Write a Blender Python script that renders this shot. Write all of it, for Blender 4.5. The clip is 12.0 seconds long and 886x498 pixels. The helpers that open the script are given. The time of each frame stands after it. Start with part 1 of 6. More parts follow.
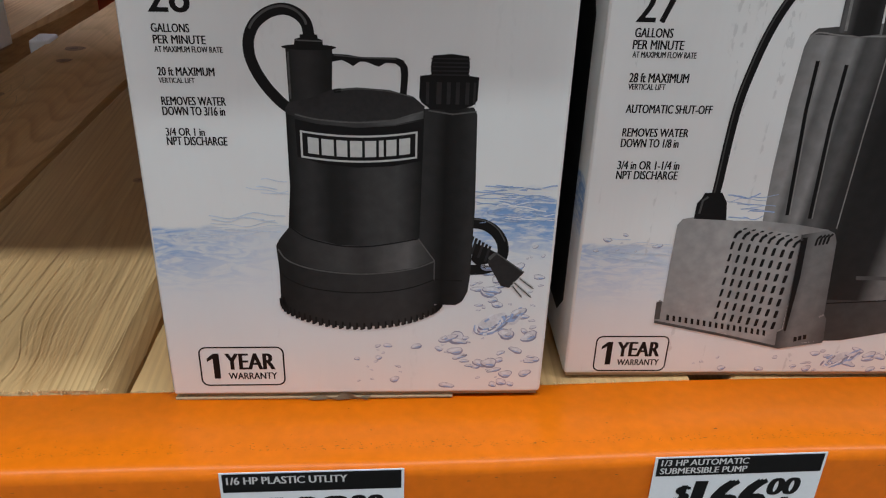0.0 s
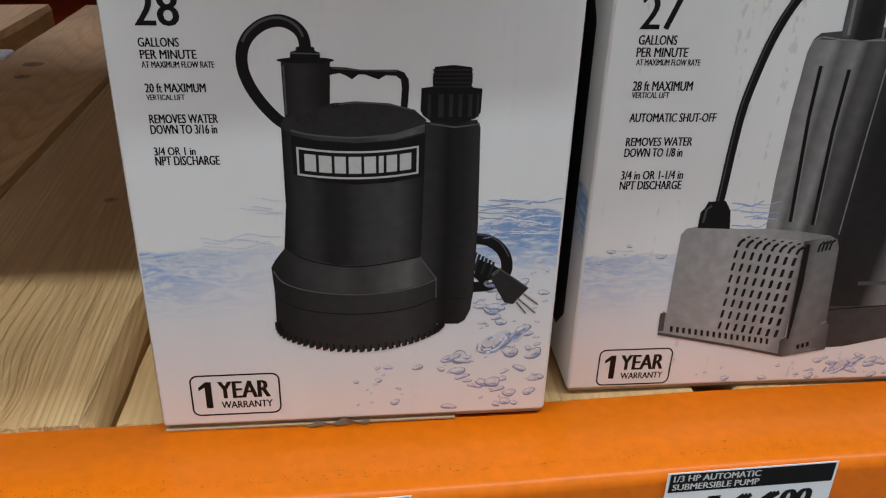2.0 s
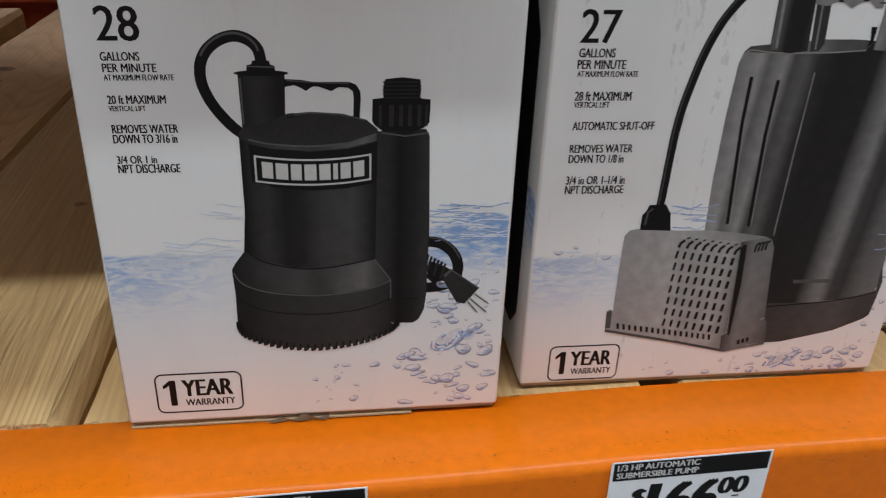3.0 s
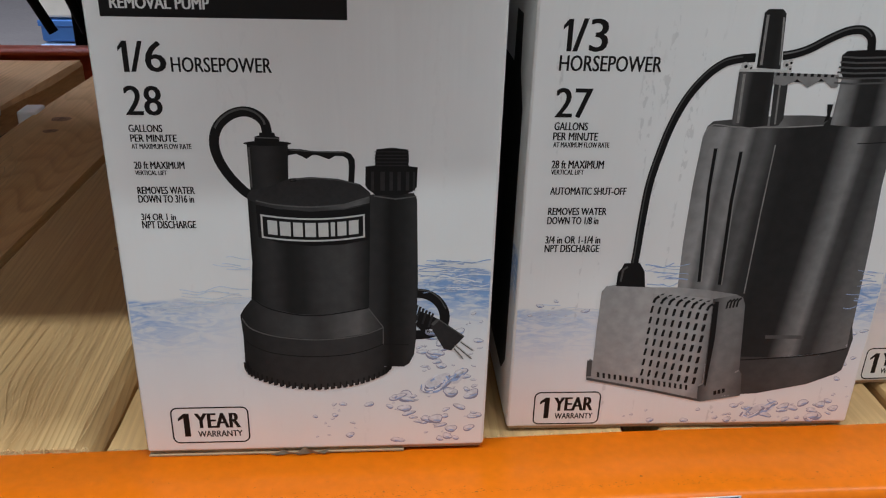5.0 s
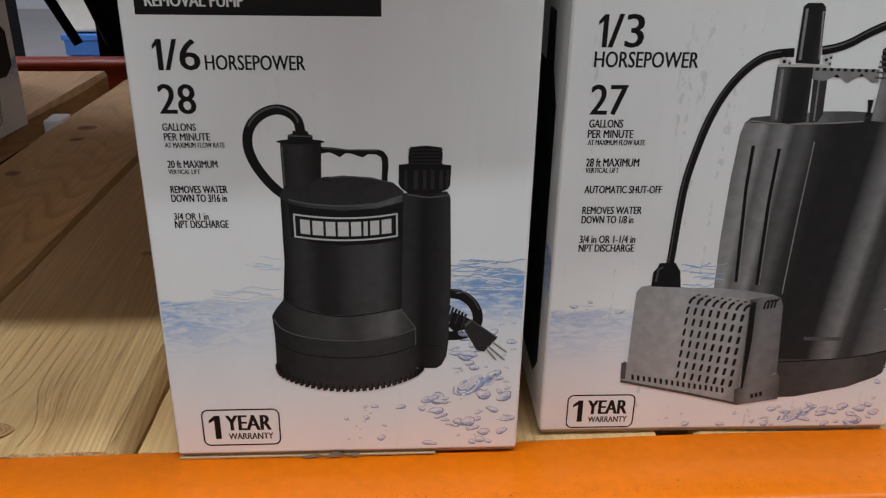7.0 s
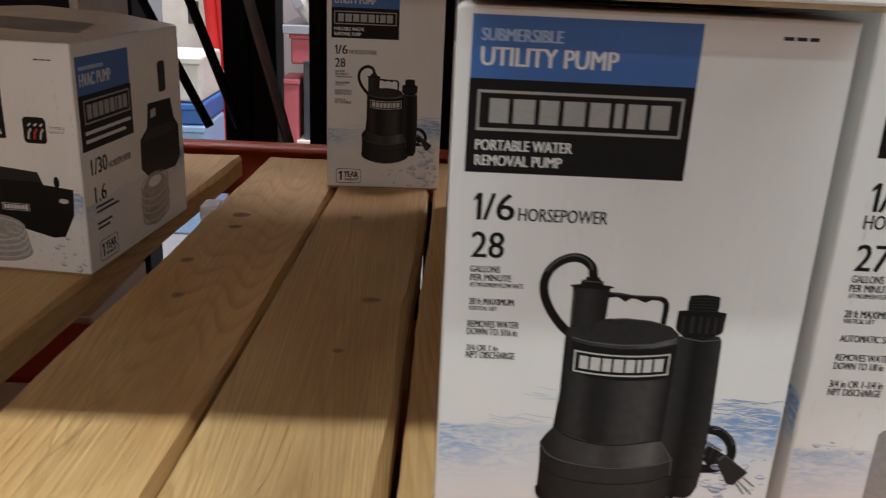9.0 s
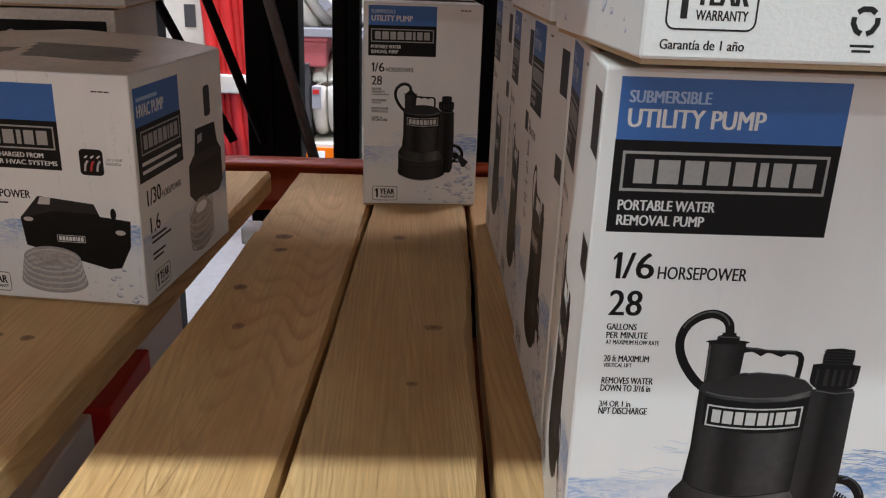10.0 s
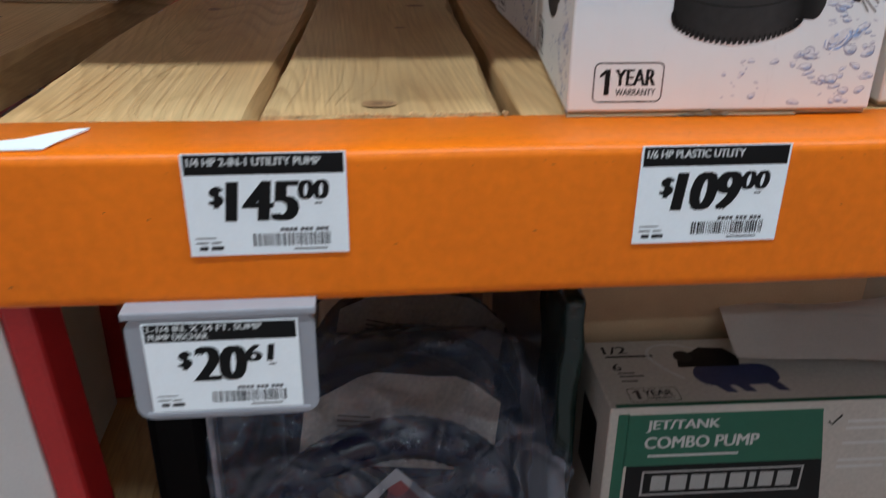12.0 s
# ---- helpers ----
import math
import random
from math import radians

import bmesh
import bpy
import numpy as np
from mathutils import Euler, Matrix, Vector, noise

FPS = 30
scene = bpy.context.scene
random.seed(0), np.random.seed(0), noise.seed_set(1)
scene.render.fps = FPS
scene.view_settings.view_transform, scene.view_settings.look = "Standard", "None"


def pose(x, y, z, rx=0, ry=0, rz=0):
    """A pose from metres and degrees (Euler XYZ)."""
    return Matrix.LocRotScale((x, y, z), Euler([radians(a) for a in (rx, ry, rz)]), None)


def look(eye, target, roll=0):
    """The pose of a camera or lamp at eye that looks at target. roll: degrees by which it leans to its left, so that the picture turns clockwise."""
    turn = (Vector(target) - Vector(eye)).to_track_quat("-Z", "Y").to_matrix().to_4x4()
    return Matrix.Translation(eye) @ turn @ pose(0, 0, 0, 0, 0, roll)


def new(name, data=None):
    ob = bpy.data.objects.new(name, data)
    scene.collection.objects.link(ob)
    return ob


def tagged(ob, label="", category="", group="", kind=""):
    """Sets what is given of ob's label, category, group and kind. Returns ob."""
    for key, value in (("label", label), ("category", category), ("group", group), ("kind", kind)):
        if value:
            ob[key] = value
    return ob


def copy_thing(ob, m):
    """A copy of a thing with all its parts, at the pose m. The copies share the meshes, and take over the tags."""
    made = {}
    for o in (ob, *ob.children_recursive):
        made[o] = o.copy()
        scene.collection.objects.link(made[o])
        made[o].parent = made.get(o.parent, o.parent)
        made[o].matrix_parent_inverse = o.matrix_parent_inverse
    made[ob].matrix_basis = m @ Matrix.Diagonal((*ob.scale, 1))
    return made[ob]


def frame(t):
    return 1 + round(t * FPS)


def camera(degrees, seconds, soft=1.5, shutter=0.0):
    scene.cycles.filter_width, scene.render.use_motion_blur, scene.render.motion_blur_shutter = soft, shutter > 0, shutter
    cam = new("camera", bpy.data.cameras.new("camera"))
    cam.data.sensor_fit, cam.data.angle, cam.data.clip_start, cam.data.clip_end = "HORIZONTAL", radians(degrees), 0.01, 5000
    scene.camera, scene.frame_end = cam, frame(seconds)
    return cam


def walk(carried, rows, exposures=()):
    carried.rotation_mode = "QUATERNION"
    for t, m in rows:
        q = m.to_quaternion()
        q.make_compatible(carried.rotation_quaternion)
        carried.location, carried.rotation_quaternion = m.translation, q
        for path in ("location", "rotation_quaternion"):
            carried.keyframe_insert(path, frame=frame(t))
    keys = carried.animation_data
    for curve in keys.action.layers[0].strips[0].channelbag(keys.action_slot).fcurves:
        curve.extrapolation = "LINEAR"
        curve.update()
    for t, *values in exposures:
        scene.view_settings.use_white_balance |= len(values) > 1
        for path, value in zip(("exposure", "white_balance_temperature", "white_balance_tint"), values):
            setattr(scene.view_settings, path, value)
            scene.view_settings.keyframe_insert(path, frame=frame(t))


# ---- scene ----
cam = camera(56.2, 12.0, soft=1.15, shutter=0.3)
PATH = [
    (0, (0.005, 0.001, 1.243), (0.162, 1.758, 0.3), 2.0),
    (0.5, (0.004, 0.001, 1.243), (0.182, 1.761, 0.31), 2.0),
    (1, (0.004, 0.004, 1.245), (0.205, 1.759, 0.307), 1.9),
    (1.5, (0.0, 0.009, 1.243), (0.235, 1.762, 0.311), 2.0),
    (2, (-0.011, 0.015, 1.24), (0.242, 1.772, 0.318), 1.9),
    (2.5, (-0.022, 0.02, 1.244), (0.27, 1.767, 0.315), 2.1),
    (3, (-0.002, -0.001, 1.249), (0.299, 1.749, 0.329), 2.3),
    (4.8, (0.017, -0.034, 1.271), (0.212, 1.771, 0.432), 1.8),
    (5, (0.02, -0.034, 1.271), (0.212, 1.773, 0.436), 1.8),
    (5.5, (0.023, -0.036, 1.272), (0.203, 1.776, 0.447), 1.5),
    (6, (0.025, -0.04, 1.269), (0.202, 1.779, 0.458), 1.2),
    (6.5, (0.019, -0.033, 1.262), (0.188, 1.79, 0.455), 1.1),
    (7, (0.013, -0.032, 1.264), (0.164, 1.79, 0.454), 1.1),
    (7.2, (0.008, -0.035, 1.278), (0.148, 1.792, 0.479), 1.1),
    (8.8, (-0.074, -0.044, 1.3), (-0.01, 1.844, 0.642), 2.7),
    (9, (-0.099, -0.045, 1.302), (-0.05, 1.843, 0.643), 2.7),
    (9.5, (-0.154, -0.029, 1.328), (-0.109, 1.855, 0.659), 2.3),
    (10, (-0.167, -0.031, 1.326), (-0.09, 1.852, 0.657), 2.1),
    (10.5, (-0.161, -0.033, 1.292), (-0.053, 1.843, 0.607), 2.0),
    (11, (-0.154, -0.041, 1.22), (-0.041, 1.805, 0.458), 1.4),
    (11.5, (-0.148, -0.059, 1.168), (-0.006, 1.756, 0.34), 0.9),
    (12, (-0.199, -0.111, 1.124), (-0.007, 1.686, 0.269), 0.7),
]
walk(cam, [(t, look(eye, target, roll)) for t, eye, target, roll in PATH],
     exposures=[(0, -0.06, 6250, 10), (7.2, -0.06, 6350, 10), (8.8, 0.12, 6850, 10), (9.5, 0.34, 6600, 10), (10, 0.46, 6400, 10), (10.5, 0.42, 6250, 10), (11, 0.08, 6000, 10), (11.5, 0.03, 5900, 10), (12, 0.18, 5950, 10)])

# ---- light ----
world = bpy.data.worlds.new("hall_air")
scene.world = world
world.use_nodes = True
world.node_tree.nodes["Background"].inputs[0].default_value = (0.80, 0.88, 1.0, 1)
world.node_tree.nodes["Background"].inputs[1].default_value = 0.013


def strip_lamp(x, y, z, length, width, power, colour):
    lamp = bpy.data.lights.new("strip_light", "AREA")
    lamp.shape, lamp.size, lamp.size_y, lamp.energy, lamp.color = "RECTANGLE", length, width, power, colour
    ob = new("strip_light", lamp)
    ob.matrix_world = pose(x, y, z)
    return ob


COOL = (0.84, 0.95, 0.97)
VIOLET = (0.84, 0.84, 1.0)
strip_lamp(0.0, -0.70, 5.45, 9.0, 0.10, 322, COOL)
strip_lamp(0.0, -2.9, 5.45, 9.0, 0.07, 10, COOL)
strip_lamp(0.0, -6.0, 5.45, 9.0, 0.07, 100, COOL)
strip_lamp(0.0, 3.3, 5.45, 9.0, 0.6, 640, VIOLET)


# ---- materials ----
def material(name, colour, rough=0.6, metal=0.0, vary=0.0, scale=40.0, bump=0.0, fine=300.0, coat=0.0, spread=(1, 1, 1), spec=0.5):
    """A surface with two scales of variation (broad stains, fine grain) and a little relief."""
    m = bpy.data.materials.new(name)
    m.use_nodes = True
    nt = m.node_tree
    b = nt.nodes["Principled BSDF"]
    b.inputs["Roughness"].default_value, b.inputs["Metallic"].default_value = rough, metal
    b.inputs["Coat Weight"].default_value, b.inputs["Coat Roughness"].default_value = coat, 0.15
    b.inputs["Specular IOR Level"].default_value = spec
    b.inputs["Base Color"].default_value = (*colour, 1)
    if vary or bump:
        tc, mp = nt.nodes.new("ShaderNodeTexCoord"), nt.nodes.new("ShaderNodeMapping")
        mp.inputs["Scale"].default_value = spread
        nt.links.new(tc.outputs["Object"], mp.inputs["Vector"])
        big, small = nt.nodes.new("ShaderNodeTexNoise"), nt.nodes.new("ShaderNodeTexNoise")
        big.inputs["Scale"].default_value, big.inputs["Detail"].default_value = scale, 4
        small.inputs["Scale"].default_value, small.inputs["Detail"].default_value = fine, 3
        for n in (big, small):
            nt.links.new(mp.outputs["Vector"], n.inputs["Vector"])
        add = nt.nodes.new("ShaderNodeMath")
        add.operation = "ADD"
        nt.links.new(big.outputs["Fac"], add.inputs[0])
        nt.links.new(small.outputs["Fac"], add.inputs[1])
        rng = nt.nodes.new("ShaderNodeMapRange")
        rng.inputs["From Min"].default_value, rng.inputs["From Max"].default_value = 0.6, 1.4
        rng.inputs["To Min"].default_value, rng.inputs["To Max"].default_value = 1 - vary, 1 + vary
        nt.links.new(add.outputs[0], rng.inputs["Value"])
        mul = nt.nodes.new("ShaderNodeVectorMath")
        mul.operation = "SCALE"
        mul.inputs[0].default_value = colour
        nt.links.new(rng.outputs[0], mul.inputs["Scale"])
        nt.links.new(mul.outputs[0], b.inputs["Base Color"])
        if bump:
            bp = nt.nodes.new("ShaderNodeBump")
            bp.inputs["Strength"].default_value, bp.inputs["Distance"].default_value = bump, 0.001
            nt.links.new(small.outputs["Fac"], bp.inputs["Height"])
            nt.links.new(bp.outputs[0], b.inputs["Normal"])
    return m


def ramp(nt, stops, value):
    r = nt.nodes.new("ShaderNodeValToRGB")
    while len(r.color_ramp.elements) < len(stops):
        r.color_ramp.elements.new(0.5)
    for e, (p, c) in zip(r.color_ramp.elements, stops):
        e.position, e.color = p, (*c, 1)
    nt.links.new(value, r.inputs["Fac"])
    return r


def wood_material(name, light, dark, seed_shift=0.0, rough=0.62):
    """Sawn spruce: rings cut along the board, fine fibres, broad blotches; each board takes its own offset."""
    m = bpy.data.materials.new(name)
    m.use_nodes = True
    nt = m.node_tree
    b = nt.nodes["Principled BSDF"]
    b.inputs["Roughness"].default_value = rough
    tc, info = nt.nodes.new("ShaderNodeTexCoord"), nt.nodes.new("ShaderNodeObjectInfo")
    off = nt.nodes.new("ShaderNodeVectorMath")
    off.operation = "SCALE"
    off.inputs[0].default_value = (3.1, 7.3, 5.7)
    nt.links.new(info.outputs["Random"], off.inputs["Scale"])
    add = nt.nodes.new("ShaderNodeVectorMath")
    add.operation = "ADD"
    nt.links.new(tc.outputs["Object"], add.inputs[0])
    nt.links.new(off.outputs[0], add.inputs[1])

    def mapped(sx, sy, sz):
        mp = nt.nodes.new("ShaderNodeMapping")
        mp.inputs["Scale"].default_value = (sx, sy, sz)
        nt.links.new(add.outputs[0], mp.inputs["Vector"])
        return mp.outputs[0]

    # growth rings: contour lines of a stretched, smooth field
    field = nt.nodes.new("ShaderNodeTexNoise")
    field.inputs["Scale"].default_value, field.inputs["Detail"].default_value = 1.0, 0.3
    nt.links.new(mapped(9, 0.45, 9), field.inputs["Vector"])
    rings = nt.nodes.new("ShaderNodeMath")
    rings.operation = "MULTIPLY"
    rings.inputs[1].default_value = 84.0
    nt.links.new(field.outputs["Fac"], rings.inputs[0])
    saw = nt.nodes.new("ShaderNodeMath")
    saw.operation = "FRACT"
    nt.links.new(rings.outputs[0], saw.inputs[0])
    ringc = ramp(nt, [(0.0, light), (0.45, light), (0.86, dark), (1.0, light)], saw.outputs[0])
    # the ring lines fade in and out along the board
    fade = nt.nodes.new("ShaderNodeTexNoise")
    fade.inputs["Scale"].default_value, fade.inputs["Detail"].default_value = 1.0, 2
    nt.links.new(mapped(30, 3.5, 30), fade.inputs["Vector"])
    fading = ramp(nt, [(0.40, (0.08, 0.08, 0.08)), (0.72, (0.9, 0.9, 0.9))], fade.outputs["Fac"])
    soft_mix = nt.nodes.new("ShaderNodeMixRGB")
    soft_mix.inputs[1].default_value = (*[0.72 * a + 0.28 * c for a, c in zip(light, dark)], 1)
    nt.links.new(fading.outputs["Color"], soft_mix.inputs[0])
    nt.links.new(ringc.outputs["Color"], soft_mix.inputs[2])
    fib = nt.nodes.new("ShaderNodeTexNoise")
    fib.inputs["Scale"].default_value, fib.inputs["Detail"].default_value = 1.0, 4
    nt.links.new(mapped(420, 9, 420), fib.inputs["Vector"])
    blot = nt.nodes.new("ShaderNodeTexNoise")
    blot.inputs["Scale"].default_value, blot.inputs["Detail"].default_value = 1.0, 5
    nt.links.new(mapped(14, 6, 14), blot.inputs["Vector"])
    v1 = nt.nodes.new("ShaderNodeMath")
    v1.operation = "MULTIPLY_ADD"
    v1.inputs[1].default_value, v1.inputs[2].default_value = 0.62, 0.49
    nt.links.new(fib.outputs["Fac"], v1.inputs[0])
    v2 = nt.nodes.new("ShaderNodeMath")
    v2.operation = "MULTIPLY_ADD"
    v2.inputs[1].default_value = 0.55
    nt.links.new(blot.outputs["Fac"], v2.inputs[0])
    v2.inputs[2].default_value = 0.0
    tone = nt.nodes.new("ShaderNodeMath")
    tone.operation = "MULTIPLY_ADD"
    tone.inputs[1].default_value, tone.inputs[2].default_value = 0.16, -0.08
    nt.links.new(info.outputs["Random"], tone.inputs[0])
    v3 = nt.nodes.new("ShaderNodeMath")
    v3.operation = "ADD"
    nt.links.new(v2.outputs[0], v3.inputs[0])
    nt.links.new(tone.outputs[0], v3.inputs[1])
    vs = nt.nodes.new("ShaderNodeMath")
    vs.operation = "ADD"
    nt.links.new(v1.outputs[0], vs.inputs[0])
    nt.links.new(v3.outputs[0], vs.inputs[1])
    mul = nt.nodes.new("ShaderNodeVectorMath")
    mul.operation = "SCALE"
    stain = nt.nodes.new("ShaderNodeTexNoise")
    stain.inputs["Scale"].default_value, stain.inputs["Detail"].default_value = 1.0, 6
    nt.links.new(mapped(9, 3.2, 9), stain.inputs["Vector"])
    stained = ramp(nt, [(0.42, (1.0, 1.0, 1.0)), (0.70, (0.86, 0.74, 0.62))], stain.outputs["Fac"])
    tint = nt.nodes.new("ShaderNodeVectorMath")
    tint.operation = "MULTIPLY"
    nt.links.new(soft_mix.outputs[0], tint.inputs[0])
    nt.links.new(stained.outputs["Color"], tint.inputs[1])
    nt.links.new(tint.outputs[0], mul.inputs[0])
    nt.links.new(vs.outputs[0], mul.inputs["Scale"])
    nt.links.new(mul.outputs[0], b.inputs["Base Color"])
    bp = nt.nodes.new("ShaderNodeBump")
    bp.inputs["Strength"].default_value, bp.inputs["Distance"].default_value = 0.35, 0.0008
    nt.links.new(fib.outputs["Fac"], bp.inputs["Height"])
    nt.links.new(bp.outputs[0], b.inputs["Normal"])
    return m


def photo_material(name, stops, width, rough=0.42, lean_by=0.0, gain=1.0):
    """Ink of a printed product photograph: tones that change across its width, and a fine grain."""
    m = bpy.data.materials.new(name)
    m.use_nodes = True
    nt = m.node_tree
    b = nt.nodes["Principled BSDF"]
    b.inputs["Roughness"].default_value, b.inputs["Specular IOR Level"].default_value = rough, 0.16
    tc, sep = nt.nodes.new("ShaderNodeTexCoord"), nt.nodes.new("ShaderNodeSeparateXYZ")
    nt.links.new(tc.outputs["Object"], sep.inputs[0])
    lean = nt.nodes.new("ShaderNodeMath")
    lean.operation = "DIVIDE"
    lean.inputs[1].default_value = width
    slope = nt.nodes.new("ShaderNodeMath")
    slope.operation = "MULTIPLY_ADD"
    slope.inputs[1].default_value = -lean_by
    nt.links.new(sep.outputs["Y"], slope.inputs[0])
    nt.links.new(sep.outputs["X"], slope.inputs[2])
    nt.links.new(slope.outputs[0], lean.inputs[0])
    r = ramp(nt, [(p, (g * gain, g * gain * 0.97, g * gain * 0.95)) for p, g in stops], lean.outputs[0])
    nz = nt.nodes.new("ShaderNodeTexNoise")
    nz.inputs["Scale"].default_value, nz.inputs["Detail"].default_value = 180, 4
    nt.links.new(tc.outputs["Object"], nz.inputs["Vector"])
    sc = nt.nodes.new("ShaderNodeMath")
    sc.operation = "MULTIPLY_ADD"
    sc.inputs[1].default_value, sc.inputs[2].default_value = 0.6, 0.7
    nt.links.new(nz.outputs["Fac"], sc.inputs[0])
    mul = nt.nodes.new("ShaderNodeVectorMath")
    mul.operation = "SCALE"
    nt.links.new(r.outputs["Color"], mul.inputs[0])
    nt.links.new(sc.outputs[0], mul.inputs["Scale"])
    nt.links.new(mul.outputs[0], b.inputs["Base Color"])
    return m


def water_print_material(name, level, strength, right, wear=0.03):
    """White carton print with a blue band of water, stronger towards one side, breaking up below."""
    m = bpy.data.materials.new(name)
    m.use_nodes = True
    nt = m.node_tree
    N, L = nt.nodes.new, nt.links.new
    b = nt.nodes["Principled BSDF"]
    b.inputs["Roughness"].default_value = 0.42
    tc, sep = N("ShaderNodeTexCoord"), N("ShaderNodeSeparateXYZ")
    L(tc.outputs["Object"], sep.inputs[0])

    def math(op, a, c=None, d=None):
        n = N("ShaderNodeMath")
        n.operation = op
        for k, v in enumerate((a, c, d)):
            if v is None:
                continue
            if isinstance(v, (int, float)):
                n.inputs[k].default_value = v
            else:
                L(v, n.inputs[k])
        return n.outputs[0]

    def noise_at(scale, detail, sx=1.0, sy=1.0, warp=0.0):
        mp = N("ShaderNodeMapping")
        mp.inputs["Scale"].default_value = (sx, sy, 1)
        L(tc.outputs["Object"], mp.inputs["Vector"])
        n = N("ShaderNodeTexNoise")
        n.inputs["Scale"].default_value, n.inputs["Detail"].default_value, n.inputs["Distortion"].default_value = scale, detail, warp
        L(mp.outputs[0], n.inputs["Vector"])
        return n.outputs["Fac"]

    def step(v, lo, hi):
        n = N("ShaderNodeMapRange")
        n.interpolation_type = "SMOOTHSTEP"
        n.inputs["From Min"].default_value, n.inputs["From Max"].default_value = lo, hi
        L(v, n.inputs["Value"])
        return n.outputs[0]

    u, v = sep.outputs["X"], sep.outputs["Y"]
    wave = math("MULTIPLY_ADD", noise_at(22, 2, 1.0, 0.2), 0.022, -0.011)
    rise = math("MULTIPLY", step(u, right * 0.45, right), 0.012)
    d = math("SUBTRACT", math("SUBTRACT", v, math("ADD", wave, rise)), level)   # height over the water line
    below = step(d, 0.0015, -0.0005)
    fade = step(d, -0.034, -0.004)
    swirl = step(noise_at(95, 4, 0.5, 1.7, 2.2), 0.42, 0.60)
    lace = step(noise_at(160, 4, 0.5, 1.5, 2.2), 0.45, 0.6)
    sides = math("ADD", step(u, right * 0.55, right * 0.95), math("MULTIPLY", step(u, right * 0.40, 0.0), 0.55))
    body = math("MULTIPLY", math("MULTIPLY", below, fade), sides)
    ink = math("MULTIPLY", body, math("ADD", math("MULTIPLY", swirl, 0.75), math("MULTIPLY_ADD", lace, 0.35, 0.12)))
    ink = math("MULTIPLY", ink, strength)
    soft = math("MULTIPLY", step(d, -0.09, 0.02), math("MULTIPLY", below, 0.16))
    total = math("MINIMUM", math("ADD", ink, soft), 0.95)
    mix = N("ShaderNodeMix")
    mix.data_type = "RGBA"
    mix.inputs["A"].default_value, mix.inputs["B"].default_value = (0.80, 0.80, 0.79, 1), (0.20, 0.36, 0.66, 1)
    L(total, mix.inputs["Factor"])
    grime = N("ShaderNodeVectorMath")
    grime.operation = "SCALE"
    L(mix.outputs["Result"], grime.inputs[0])
    streak = math("MULTIPLY", step(noise_at(170, 2, 1.0, 0.05), 0.60, 0.68), step(noise_at(420, 3, 1.0, 0.5), 0.50, 0.58))
    L(math("SUBTRACT", math("MULTIPLY_ADD", noise_at(30, 5, 1, 0.35), 0.12, 0.93), math("MULTIPLY", streak, wear)), grime.inputs["Scale"])
    L(grime.outputs[0], b.inputs["Base Color"])
    bp = N("ShaderNodeBump")
    bp.inputs["Strength"].default_value, bp.inputs["Distance"].default_value = 0.12, 0.002
    L(noise_at(150, 2, 1.0, 0.08), bp.inputs["Height"])
    L(bp.outputs[0], b.inputs["Normal"])
    return m


CARTON = material("white_carton", (0.76, 0.75, 0.73), 0.5, vary=0.05, scale=25, bump=0.15, fine=500)
# Warm dusty board, taken darker to include shade from the goods above.
DUSTY_SHADED = material("dusty_shaded_carton", (0.53, 0.48, 0.43), 0.38, vary=0.2, scale=18, bump=0.3, fine=200)
DUSTY_DARK = material("dusty_dark_print", (0.10, 0.095, 0.092), 0.4, vary=0.4, scale=25, bump=0.3, fine=200)
# Beige-white board; the dimness under the deck is mixed into this colour.
BEIGE = material("dimmed_beige_carton", (0.47, 0.43, 0.38), 0.7, vary=0.14, scale=14, bump=0.2, fine=300)
CARD = material("dull_card", (0.60, 0.53, 0.46), 0.6, vary=0.35, scale=30, bump=0.2, fine=300)
KRAFT = material("raw_cardboard", (0.42, 0.29, 0.17), 0.8, vary=0.12, scale=40, bump=0.3, fine=700)
TAPE = material("clear_tape", (0.30, 0.24, 0.17), 0.12, vary=0.1, bump=0.3, fine=150, coat=0.6)
WATER_A = water_print_material("water_print", 0.086, 1.15, 0.169)
WATER_B = water_print_material("pale_water_print", 0.072, 0.8, 0.19, wear=0.16)
INK = material("black_ink", (0.007, 0.0068, 0.007), 0.42, spec=0.16, vary=0.15, scale=90, fine=600)
INK_SOFT = material("grey_black_ink", (0.022, 0.021, 0.022), 0.42, spec=0.18, vary=0.15, scale=90, fine=600)
BLUE = material("blue_ink", (0.03, 0.135, 0.42), 0.4, vary=0.06, scale=60, fine=500)
GREEN = material("green_ink", (0.008, 0.10, 0.055), 0.45, vary=0.1, scale=60, fine=500)
PALE = material("white_ink", (0.70, 0.70, 0.69), 0.42, vary=0.04, scale=80, fine=500)
SILVER = material("silver_ink", (0.52, 0.51, 0.49), 0.42, vary=0.08, scale=80, fine=500)
TRADE = material("dull_silver_ink", (0.34, 0.335, 0.32), 0.42, vary=0.10, scale=80, fine=500)
SKY = material("pale_blue_ink", (0.36, 0.50, 0.72), 0.42, vary=0.1, scale=80, fine=500)
BUBBLE_BODY = material("clear_bubble_ink", (0.66, 0.67, 0.71), 0.42, vary=0.2, scale=160, fine=700)
BUBBLE = material("bubble_ink", (0.25, 0.26, 0.36), 0.42, vary=0.25, scale=160, fine=700)
BUBBLE_LIGHT = material("pale_bubble_ink", (0.76, 0.78, 0.82), 0.42, vary=0.1, scale=160, fine=700)
RIPPLE = material("ripple_ink", (0.30, 0.42, 0.66), 0.42, vary=0.3, scale=160, fine=700)
SKY_PALE = material("faint_ripple_ink", (0.60, 0.67, 0.77), 0.42, vary=0.15, scale=160, fine=700)
